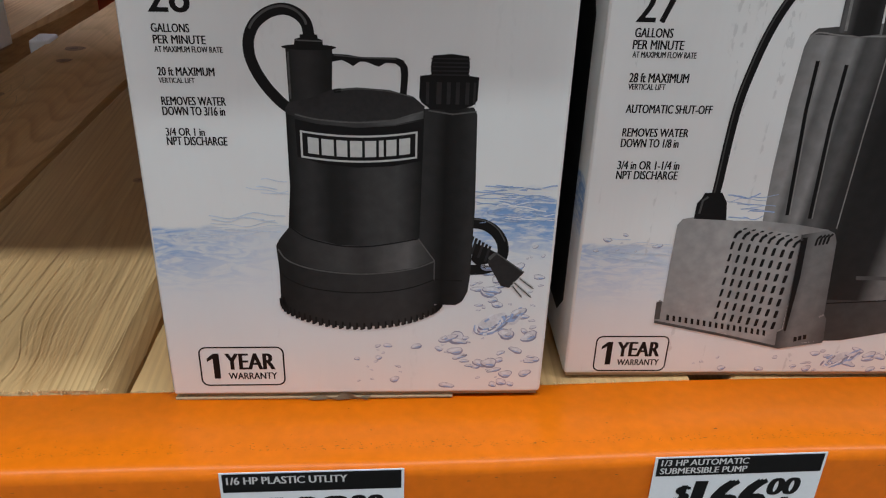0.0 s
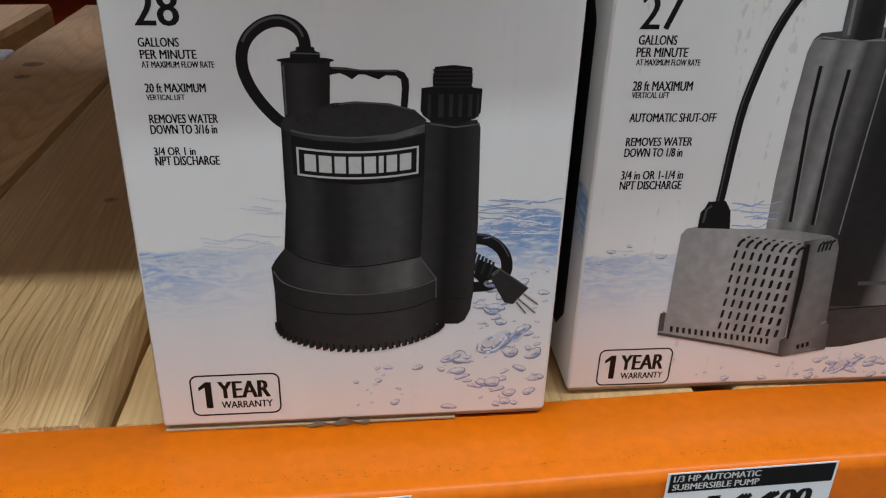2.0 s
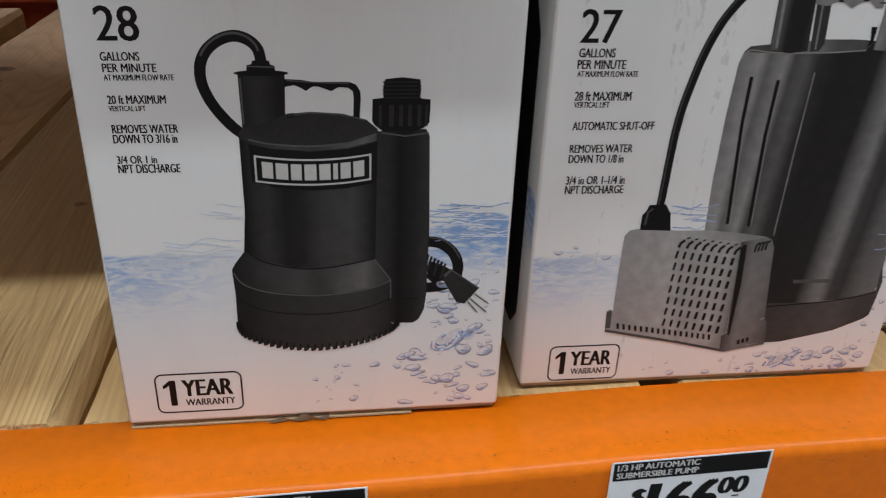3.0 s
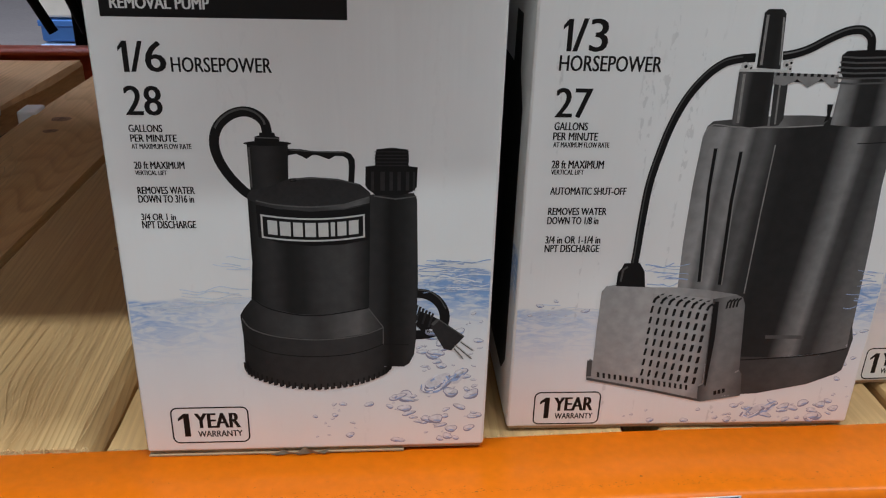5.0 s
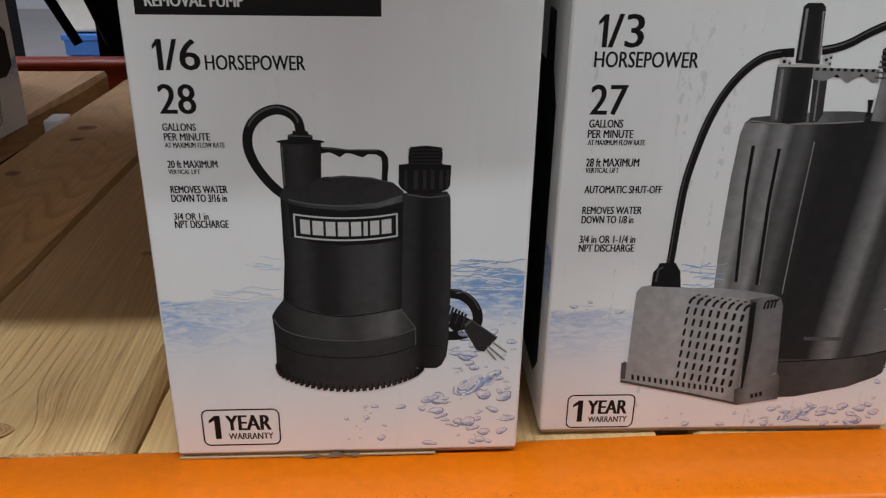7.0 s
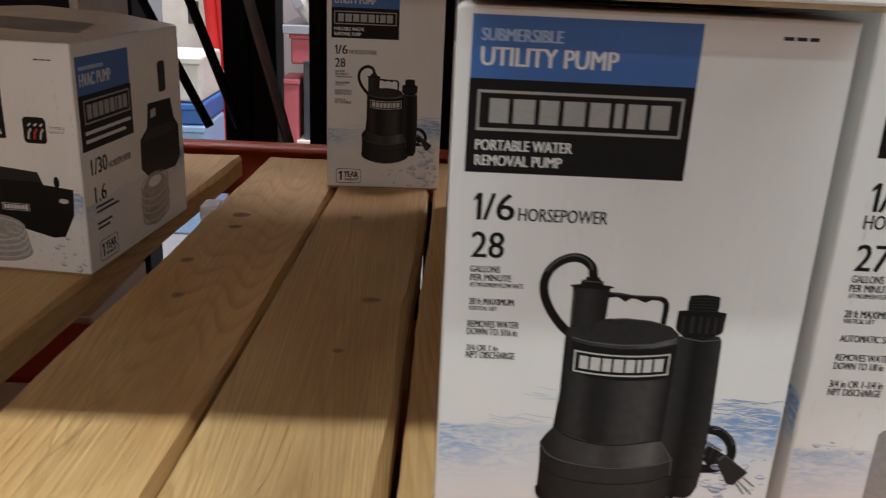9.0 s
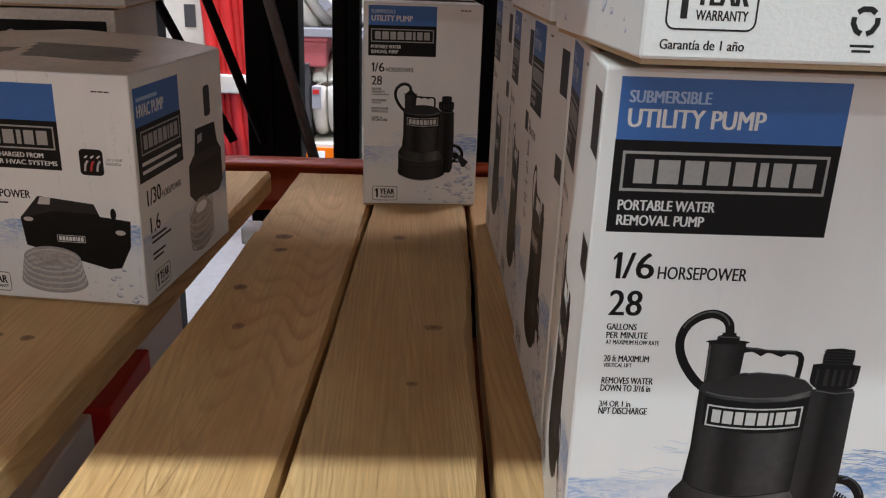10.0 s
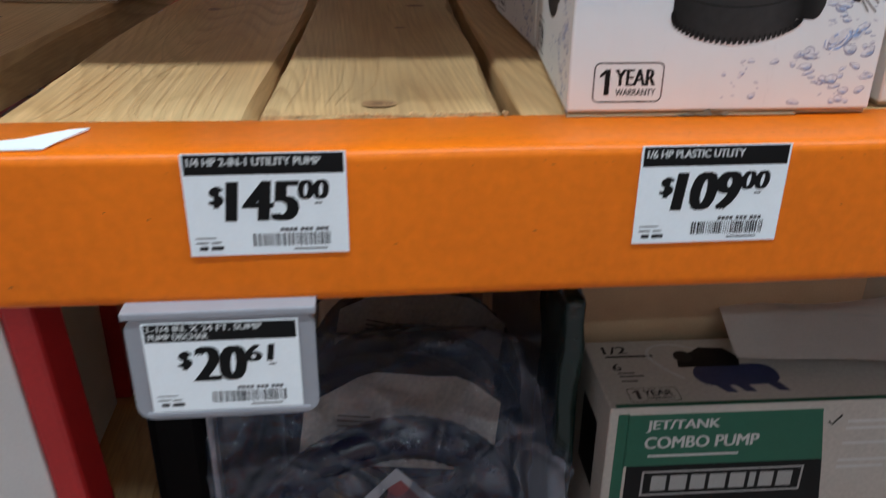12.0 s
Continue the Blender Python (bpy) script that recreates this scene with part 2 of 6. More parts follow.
PHOTO_A = photo_material("pump_photo", [(0.0, 0.0096), (0.345, 0.0064), (0.37, 0.0224), (0.40, 0.0320), (0.44, 0.0128), (0.48, 0.0160), (0.53, 0.0416), (0.60, 0.0544), (0.645, 0.0192), (0.66, 0.0080)], 0.169)
PHOTO_A_RIM = photo_material("pump_shoulder_photo", [(0.0, 0.0135), (0.315, 0.0135), (0.36, 0.0270), (0.40, 0.0405), (0.46, 0.0540), (0.52, 0.0405), (0.58, 0.0810), (0.63, 0.1148), (0.66, 0.0607), (0.71, 0.0135)], 0.169)
PHOTO_A_BASE = photo_material("pump_foot_photo", [(0.0, 0.0120), (0.33, 0.0135), (0.40, 0.0255), (0.52, 0.0330), (0.62, 0.0390), (0.69, 0.0210), (0.715, 0.0075), (0.75, 0.0150), (0.785, 0.0300), (0.80, 0.0075)], 0.169)
STOPS_B = [(0.0, 0.05), (0.345, 0.07), (0.375, 0.20), (0.415, 0.28), (0.435, 0.12), (0.475, 0.24), (0.495, 0.07), (0.525, 0.10), (0.555, 0.030), (0.60, 0.016), (0.70, 0.018), (0.745, 0.15), (0.765, 0.19), (0.79, 0.05), (0.82, 0.035), (0.855, 0.10), (0.92, 0.15)]
PHOTO_B = photo_material("grey_pump_photo", STOPS_B, 0.187, lean_by=0.08)
PHOTO_B_TOP = photo_material("pump_tower_photo", [(0.0, 0.0280), (0.485, 0.0196), (0.505, 0.1120), (0.53, 0.0168), (0.57, 0.0140), (0.60, 0.0420), (0.63, 0.0280), (0.73, 0.0560), (0.755, 0.2240), (0.785, 0.1050), (0.80, 0.0210), (0.845, 0.0168), (0.88, 0.1540), (0.93, 0.1960)], 0.187)
PHOTO_B_BASE = photo_material("pump_base_photo", [(0.0, 0.03), (0.50, 0.030), (0.60, 0.040), (0.72, 0.050), (0.84, 0.075), (0.90, 0.050)], 0.187)
PHOTO_G = photo_material("grey_float_photo", [(0.0, 0.2320), (0.20, 0.2465), (0.235, 0.2900), (0.30, 0.3190), (0.36, 0.3625), (0.42, 0.3480), (0.55, 0.2175)], 0.187)
PHOTO_G3 = photo_material("grey_grille_photo", [(0.0, 0.3120), (0.32, 0.3250), (0.42, 0.3120), (0.50, 0.3510), (0.535, 0.2210), (0.56, 0.0650)], 0.187)
PHOTO_G2 = photo_material("dark_grey_float_photo", [(0.0, 0.0810), (0.50, 0.0675), (0.54, 0.0607), (0.575, 0.1755), (0.62, 0.1553), (0.66, 0.0810)], 0.187)
PHOTO_COIL = material("clear_coil_photo", (0.36, 0.34, 0.32), 0.42, vary=0.35, scale=90, fine=260)
PHOTO_NAVY = material("navy_tank_photo", (0.035, 0.045, 0.11), 0.45, vary=0.3, scale=60, fine=400)
BEIGE_PAPER = material("dull_leaflet_paper", (0.58, 0.55, 0.52), 0.6, vary=0.06, scale=40, fine=400)
PAPER = material("label_paper", (0.88, 0.91, 0.94), 0.55, vary=0.03, scale=60, fine=500)
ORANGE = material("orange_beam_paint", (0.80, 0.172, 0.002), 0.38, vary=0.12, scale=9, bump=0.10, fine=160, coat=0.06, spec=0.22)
# The beam orange again, with the shade behind and below put into the colour.
ORANGE_SHADED = material("shaded_orange_paint", (0.42, 0.065, 0.02), 0.45, vary=0.12, scale=9, bump=0.1, fine=160)
SCUFF = material("dark_scuff", (0.11, 0.045, 0.015), 0.7, vary=0.3, scale=200, fine=800)
WOOD = wood_material("spruce_board", (0.565, 0.368, 0.172), (0.40, 0.240, 0.096))
FIBRE = material("torn_fibre", (0.66, 0.48, 0.25), 0.85, vary=0.2, scale=200, fine=600)
WOOD_END = material("sawn_end_grain", (0.52, 0.37, 0.18), 0.9, vary=0.5, scale=120, bump=1.0, fine=500)
KNOT = material("knot_wood", (0.19, 0.095, 0.042), 0.6, vary=0.3, scale=120, fine=500)
PHOTO_LID = material("grey_lid_photo", (0.020, 0.019, 0.019), 0.42, vary=0.3, scale=60, fine=500, spec=0.25)
PHOTO_SHINE2 = material("bright_edge_photo", (0.22, 0.21, 0.20), 0.42, vary=0.3, scale=60, fine=500, spec=0.25)
PHOTO_SHINE = material("shine_photo", (0.085, 0.083, 0.080), 0.42, vary=0.3, scale=60, fine=500, spec=0.25)
FIGURE = material("grain_line_wood", (0.48, 0.30, 0.132), 0.62, vary=0.25, scale=60, fine=500)
KNOT_RING = material("knot_ring_wood", (0.35, 0.19, 0.082), 0.6, vary=0.2, scale=120, fine=500)
GREEN_FILM = material("dark_green_film", (0.006, 0.015, 0.012), 0.22, vary=0.5, scale=40, fine=300, bump=0.3)
RUST_CARD = material("red_brown_card", (0.22, 0.07, 0.025), 0.7, vary=0.25, scale=20, fine=300)
GREY_PLASTIC = material("grey_plastic", (0.30, 0.30, 0.33), 0.35, vary=0.04, scale=40, fine=300)
BLACK_PLASTIC = material("black_plastic", (0.0025, 0.0025, 0.003), 0.55, spec=0.08, vary=0.2, scale=30, fine=300, bump=0.1)
BLACK_HOSE = material("black_hose", (0.008, 0.010, 0.026), 0.22, vary=0.2, scale=30, fine=300)
DARK_METAL = material("dark_steel", (0.10, 0.10, 0.105), 0.4, metal=0.6, vary=0.2, scale=30, fine=300)
RED = material("red_paint", (0.52, 0.02, 0.02), 0.4, vary=0.12, scale=20, fine=300)
DULL_RED = material("dull_red_print", (0.20, 0.05, 0.055), 0.6, vary=0.2, scale=40, fine=300)
PINK = material("faded_red_plastic", (0.45, 0.10, 0.11), 0.5, vary=0.12, scale=20, fine=300)
CREAM = material("cream_plastic", (0.66, 0.62, 0.55), 0.45, vary=0.1, scale=20, fine=300)
BLUE_PLASTIC = material("blue_plastic", (0.05, 0.16, 0.45), 0.4, vary=0.12, scale=20, fine=300)
PALE_BLUE = material("pale_blue_plastic", (0.30, 0.45, 0.66), 0.45, vary=0.15, scale=20, fine=300)
CONCRETE = material("polished_concrete", (0.22, 0.21, 0.20), 0.4, vary=0.18, scale=2, bump=0.1, fine=30)
WALL = material("grey_wall_sheet", (0.40, 0.40, 0.41), 0.7, vary=0.1, scale=1.5, fine=20)
CEIL = material("white_roof_deck", (0.60, 0.60, 0.60), 0.8, vary=0.08, scale=1.5, fine=20)


# ---- building helpers ----
def part(name, bm, mats, parent=None, label="", m=None):
    """Links a bmesh (or mesh) as one object under a thing or a part."""
    if isinstance(bm, bmesh.types.BMesh):
        me = bpy.data.meshes.new(name)
        bm.to_mesh(me)
        bm.free()
    else:
        me = bm
    for k in mats if isinstance(mats, (list, tuple)) else [mats]:
        me.materials.append(k)
    ob = new(name, me)
    if parent:
        ob.parent = parent
    if m is not None:
        ob.matrix_basis = m
    if label:
        ob["label"] = label
    return ob


def thing(name, m, label, category, group="", kind=""):
    ob = new(name)
    ob.empty_display_size = 0.05
    ob.matrix_basis = m
    return tagged(ob, label, category, group, kind)


def block(x0, y0, z0, x1, y1, z1, bevel=0.0, segments=2, bm=None):
    bm = bm or bmesh.new()
    r = bmesh.ops.create_cube(bm, size=1, matrix=Matrix.Translation(((x0 + x1) / 2, (y0 + y1) / 2, (z0 + z1) / 2)) @ Matrix.Diagonal((x1 - x0, y1 - y0, z1 - z0, 1)))
    if bevel:
        edges = list({e for v in r["verts"] for e in v.link_edges})
        bmesh.ops.bevel(bm, geom=edges, offset=bevel, segments=segments, affect="EDGES", profile=0.5)
    return bm


def smooth(ob, angle=40):
    for p in ob.data.polygons:
        p.use_smooth = True
    return ob


def tube(points, radius, sides=12, bm=None, rib=0.0, ribs=0):
    """A round tube along points."""
    bm = bm or bmesh.new()
    pts = [Vector(p) for p in points]
    rings = []
    up = Vector((0, 0, 1))
    for i, p in enumerate(pts):
        t = (pts[min(i + 1, len(pts) - 1)] - pts[max(i - 1, 0)]).normalized()
        a = t.cross(up if abs(t.z) < 0.95 else Vector((0, 1, 0))).normalized()
        c = t.cross(a)
        r = radius * (1 + (rib if ribs and i % 2 else 0))
        rings.append([bm.verts.new(p + (a * math.cos(k * math.tau / sides) + c * math.sin(k * math.tau / sides)) * r) for k in range(sides)])
    for A, B in zip(rings, rings[1:]):
        for k in range(sides):
            bm.faces.new((A[k], A[(k + 1) % sides], B[(k + 1) % sides], B[k]))
    bm.faces.new(rings[0][::-1])
    bm.faces.new(rings[-1])
    return bm


FRONT = Matrix(((1, 0, 0, 0), (0, 0, -1, 0), (0, 1, 0, 0), (0, 0, 0, 1)))


def left_face(depth):
    return Matrix(((0, 0, -1, 0), (-1, 0, 0, depth), (0, 1, 0, 0), (0, 0, 0, 1)))


def right_face(width):
    return Matrix(((0, 0, 1, width), (1, 0, 0, 0), (0, 1, 0, 0), (0, 0, 0, 1)))


def top_face(height):
    return Matrix(((1, 0, 0, 0), (0, 1, 0, 0), (0, 0, 1, height), (0, 0, 0, 1)))


LAYER = 0.00003


def flat(bm, pts, layer, slot=0):
    f = bm.faces.new([bm.verts.new((u, v, layer * LAYER)) for u, v in pts])
    f.material_index = slot
    if f.normal.z < 0 or sum(a[0] * b[1] - b[0] * a[1] for a, b in zip(pts, list(pts[1:]) + [pts[0]])) < 0:
        f.normal_flip()
    return f


def rect(u0, v0, u1, v1):
    return [(u0, v0), (u1, v0), (u1, v1), (u0, v1)]


def oval(cu, cv, ru, rv, n=24, a0=0.0, a1=360.0):
    return [(cu + ru * math.cos(radians(a0 + (a1 - a0) * k / n)), cv + rv * math.sin(radians(a0 + (a1 - a0) * k / n))) for k in range(n if a1 - a0 >= 360 else n + 1)]


def round_rect(u0, v0, u1, v1, r, n=5):
    out = []
    for cu, cv, a in ((u1 - r, v1 - r, 0), (u0 + r, v1 - r, 90), (u0 + r, v0 + r, 180), (u1 - r, v0 + r, 270)):
        out += [(cu + r * math.cos(radians(a + 90 * k / n)), cv + r * math.sin(radians(a + 90 * k / n))) for k in range(n + 1)]
    return out


def ring_shape(bm, outer, inner, layer, slot=0):
    a = [bm.verts.new((u, v, layer * LAYER)) for u, v in outer]
    b = [bm.verts.new((u, v, layer * LAYER)) for u, v in inner]
    for k in range(len(a)):
        q = (k + 1) % len(a)
        bm.faces.new((a[k], a[q], b[q], b[k])).material_index = slot


def spline(pts, n=8):
    """A smooth line through points."""
    P = [pts[0]] + list(pts) + [pts[-1]]
    out = []
    for i in range(1, len(P) - 2):
        for k in range(n):
            t = k / n
            out.append(tuple(0.5 * (2 * P[i][c] + (P[i + 1][c] - P[i - 1][c]) * t + (2 * P[i - 1][c] - 5 * P[i][c] + 4 * P[i + 1][c] - P[i + 2][c]) * t * t + (3 * P[i][c] - P[i - 1][c] - 3 * P[i + 1][c] + P[i + 2][c]) * t ** 3) for c in range(len(pts[0]))))
    return out + [tuple(pts[-1])]


def ribbon(bm, pts, width, layer, slot=0):
    prev = None
    for i, p in enumerate(pts):
        a, b = Vector(pts[max(i - 1, 0)]), Vector(pts[min(i + 1, len(pts) - 1)])
        t = (b - a).normalized()
        n = Vector((-t.y, t.x)) * width / 2
        pair = (bm.verts.new((p[0] + n.x, p[1] + n.y, layer * LAYER)), bm.verts.new((p[0] - n.x, p[1] - n.y, layer * LAYER)))
        if prev:
            bm.faces.new((prev[0], prev[1], pair[1], pair[0])).material_index = slot
        prev = pair


def lettering(body, u0, v0, u1, v1, mat, parent, layer=2, bold=0.0, slant=0.0, label="", m=None):
    """Words in the built-in font, fitted into the given rectangle of a face; bold thickens the strokes sideways."""
    cu = bpy.data.curves.new("words", "FONT")
    cu.body, cu.size, cu.resolution_u, cu.shear = body, 1.0, 3, slant
    tmp = new("words", cu)
    dg = bpy.context.evaluated_depsgraph_get()
    me = bpy.data.meshes.new_from_object(tmp.evaluated_get(dg))
    bpy.data.objects.remove(tmp)
    bpy.data.curves.remove(cu)
    co = np.array([v.co[:] for v in me.vertices])
    lo, hi = co.min(0), co.max(0)
    grow = bold * (v1 - v0) * 1.6
    faces = [tuple(p.vertices) for p in me.polygons]
    verts, polys = [], []
    copies = 1 if bold == 0 else (2 if bold < 0.03 else 3)
    for k in range(copies):
        off = 0.0 if copies == 1 else grow * (k / (copies - 1) - 0.5)
        base = len(verts)
        for x, y, z in co:
            verts.append((u0 + (x - lo[0]) / (hi[0] - lo[0]) * (u1 - u0) + off, v0 + (y - lo[1]) / (hi[1] - lo[1]) * (v1 - v0), (layer + 0.15 * k) * LAYER))
        polys += [tuple(i + base for i in f) for f in faces]
    bpy.data.meshes.remove(me)
    me = bpy.data.meshes.new("lettering")
    me.from_pydata(verts, [], polys)
    return part("lettering", me, mat, parent, label, m)


def figure_one(u0, v0, u1, v1, stem, mat, parent, layer=2):
    """The figure 1 with a flag, as on the cartons."""
    bm = bmesh.new()
    h = v1 - v0
    flat(bm, [(u1 - stem, v0), (u1, v0), (u1, v1), (u1 - stem * 0.9, v1), (u0, v1 - h * 0.20), (u0, v1 - h * 0.33), (u1 - stem, v1 - h * 0.20)], layer)
    return part("lettering", bm, mat, parent)


def bars(rows, mat, parent, layer=2, name="print_bar"):
    bm = bmesh.new()
    for u0, v0, u1, v1 in rows:
        flat(bm, rect(u0, v0, u1, v1), layer)
    return tagged(part(name, bm, mat, parent), kind="stuff")


def brand_plate(u0, v0, u1, v1, parent, layer=2, ink=None, sag=0.0):
    """A framed trademark drawn as plain blocks of uneven width; sag bends it round a barrel."""
    bm = bmesh.new()
    w, h = u1 - u0, v1 - v0
    t = h * 0.07
    n = 12

    def bent(u, v):
        return (u, v - sag * (1 - (2 * (u - u0) / w - 1) ** 2))

    def strip(a, c, lo, hi):
        for k in range(n):
            p, q = a + (c - a) * k / n, a + (c - a) * (k + 1) / n
            flat(bm, [bent(p, lo), bent(q, lo), bent(q, hi), bent(p, hi)], layer)
    strip(u0, u1, v0, v0 + t)
    strip(u0, u1, v1 - t, v1)
    for a in (u0, u1 - t):
        flat(bm, [bent(a, v0 + t), bent(a + t, v0 + t), bent(a + t, v1 - t), bent(a, v1 - t)], layer)
    widths = (0.98, 1.08, 0.98, 1.08, 1.02, 0.54, 0.94, 1.0)
    a = u0 + w * 0.05
    scale = w * 0.90 / sum(widths)
    for k, f in enumerate(widths):
        c = a + f * scale
        lo, hi, gap = v0 + h * 0.20, v1 - h * 0.20, scale * 0.10
        flat(bm, [bent(a + gap, lo), bent(c - gap, lo), bent(c - gap, hi), bent(a + gap, hi)], layer)
        a = c
    return part("trademark_shape", bm, ink or TRADE, parent)


def warranty_badge(u0, v0, u1, v1, parent, ink=None):
    ink = ink or INK
    w, h = u1 - u0, v1 - v0
    bm = bmesh.new()
    r = h * 0.17
    t = h * 0.035
    ring_shape(bm, round_rect(u0, v0, u1, v1, r), round_rect(u0 + t, v0 + t, u1 - t, v1 - t, r - t), 2)
    part("badge_frame", bm, ink, parent)
    figure_one(u0 + w * 0.09, v0 + h * 0.19, u0 + w * 0.235, v0 + h * 0.83, w * 0.075, ink, parent)
    lettering("YEAR", u0 + w * 0.31, v0 + h * 0.42, u0 + w * 0.88, v0 + h * 0.83, ink, parent, bold=0.06)
    lettering("WARRANTY", u0 + w * 0.33, v0 + h * 0.17, u0 + w * 0.90, v0 + h * 0.34, ink, parent, bold=0.04)


def bubbles(parent, count, u0, v0, u1, v1, seed, big=0.0042):
    """Printed bubbles: a pale body, a dark crescent below, a thin rim above and a small light spot."""
    rnd = random.Random(seed)
    bm = bmesh.new()
    for k in range(count):
        u, v = rnd.uniform(u0, u1), rnd.uniform(v0, v1)
        r = rnd.uniform(0.03, 1.0) ** 2 * big + 0.0006
        e = rnd.uniform(0.38, 0.80)
        tip = rnd.uniform(-0.4, 0.4)

        def turn(pts):
            return [(u + a * math.cos(tip) - b * math.sin(tip), v + a * math.sin(tip) + b * math.cos(tip)) for a, b in pts]
        angles = [math.tau * q / 18 for q in range(18)]
        wob = [1 + 0.14 * math.sin(2 * a + k) + 0.09 * math.sin(3 * a + 2 * k) for a in angles]
        outer = [(r * w * math.cos(a), r * e * w * math.sin(a)) for a, w in zip(angles, wob)]
        lay = 1 + 0.2 * (k % 9)
        flat(bm, turn(outer), lay, 2)
        ring_shape(bm, turn(outer), turn([(a * 0.90 - r * 0.03, b * 0.74 + r * e * 0.16) for a, b in outer]), lay + 0.08, 0)
        if r > 0.0014:
            flat(bm, turn([(a * 0.40 - r * 0.22, b * 0.28 + r * e * 0.30) for a, b in outer]), lay + 0.12, 1)
            flat(bm, turn([(a * 0.55 + r * 0.18, b * 0.18 - r * e * 0.36) for a, b in outer]), lay + 0.12, 3)
    return tagged(part("bubble_print", bm, [BUBBLE, BUBBLE_LIGHT, BUBBLE_BODY, RIPPLE], parent), kind="stuff")


def water_lines(parent, u0, u1, v0, v1, count, seed, mat=None):
    """Printed ripples: thin wandering lines of blue ink."""
    rnd = random.Random(seed)
    bm = bmesh.new()
    for k in range(count):
        v, a = v0 + (v1 - v0) * (k + rnd.random()) / count, rnd.uniform(u0, u0 + (u1 - u0) * 0.6)
        b = min(u1, a + rnd.uniform(0.25, 0.9) * (u1 - u0))
        n = 14
        ph, amp = rnd.uniform(0, 6), rnd.uniform(0.0003, 0.0012)
        wl = (b - a) / n * rnd.uniform(170, 300)
        pts = [(a + (b - a) * q / n, v + amp * math.sin(ph + q * wl) + amp * 0.5 * math.sin(ph * 2 + 2 * q * wl)) for q in range(n + 1)]
        ribbon(bm, pts, rnd.uniform(0.0002, 0.0006), 1.8 + 0.1 * (k % 8))
    return tagged(part("ripple_print", bm, mat or RIPPLE, parent), kind="stuff")


def splash(parent, u, v, size, seed):
    """A printed curl of water: a pale body with dark strokes along its rim and a tail to one side."""
    rnd = random.Random(seed)
    bm = bmesh.new()
    rim = [(size * (0.62 + 0.10 * math.sin(3 * a + seed)) * math.cos(a), size * (0.40 + 0.06 * math.sin(2 * a + 1)) * math.sin(a)) for a in [math.tau * q / 28 for q in range(28)]]
    lean = [(u + a + 0.25 * b, v + b + 0.30 * a) for a, b in rim]
    flat(bm, lean, 2.2, 2)
    tail = spline([(u + 0.35 * size, v + 0.20 * size), (u + 0.75 * size, v + 0.36 * size), (u + 1.05 * size, v + 0.62 * size)], 6)
    for k in range(5):
        ribbon(bm, [(a, b - 0.0011 * k + 0.0006 * math.sin(a * 900 + k)) for a, b in tail], rnd.uniform(0.0008, 0.0018), 2.3 + 0.1 * k, (0, 2, 3)[k % 3])
    for k in range(46):
        a0, r0 = rnd.gauss(-2.3, 1.1), rnd.uniform(0.45, 1.0)
        span, swirl = rnd.uniform(0.3, 0.9), rnd.uniform(-0.25, 0.15)
        pts = []
        for q in range(7):
            a, r = a0 + span * q / 6, size * r0 * (1 + swirl * q / 6)
            x, y = 0.66 * r * math.cos(a), 0.44 * r * math.sin(a)
            pts.append((u + x + 0.25 * y, v + y + 0.30 * x))
        ribbon(bm, pts, rnd.uniform(0.0003, 0.0011), 2.9 + 0.08 * (k % 12), (0, 3, 1)[k % 3])
    return tagged(part("splash_print", bm, [RIPPLE, BUBBLE_LIGHT, BUBBLE_BODY, BUBBLE], parent), kind="stuff")


def carton_body(w, d, h, parent, mat=None, flap=True):
    """A closed carton: slightly bulged sides, soft edges, and the raw board showing at the bottom seam."""
    bm = block(0, 0, 0.0022, w, d, h, 0.0013, 2)
    body = part("carton", bm, mat or CARTON, parent)
    bm = block(0.0015, 0.002, 0, w - 0.0015, d - 0.002, 0.0026)
    part("bottom_flap", bm, KRAFT, parent, "raw brown cardboard edge")
    if flap:
        bm = block(0.003, d * 0.5 - 0.024, h - 0.0002, w - 0.003, d * 0.5 + 0.024, h + 0.0003)
        part("tape", bm, TAPE, parent, "clear packing tape")
    return body


def mm(*c):
    """Pairs of millimetres as points of a face."""
    return [(c[k] / 1000, c[k + 1] / 1000) for k in range(0, len(c), 2)]


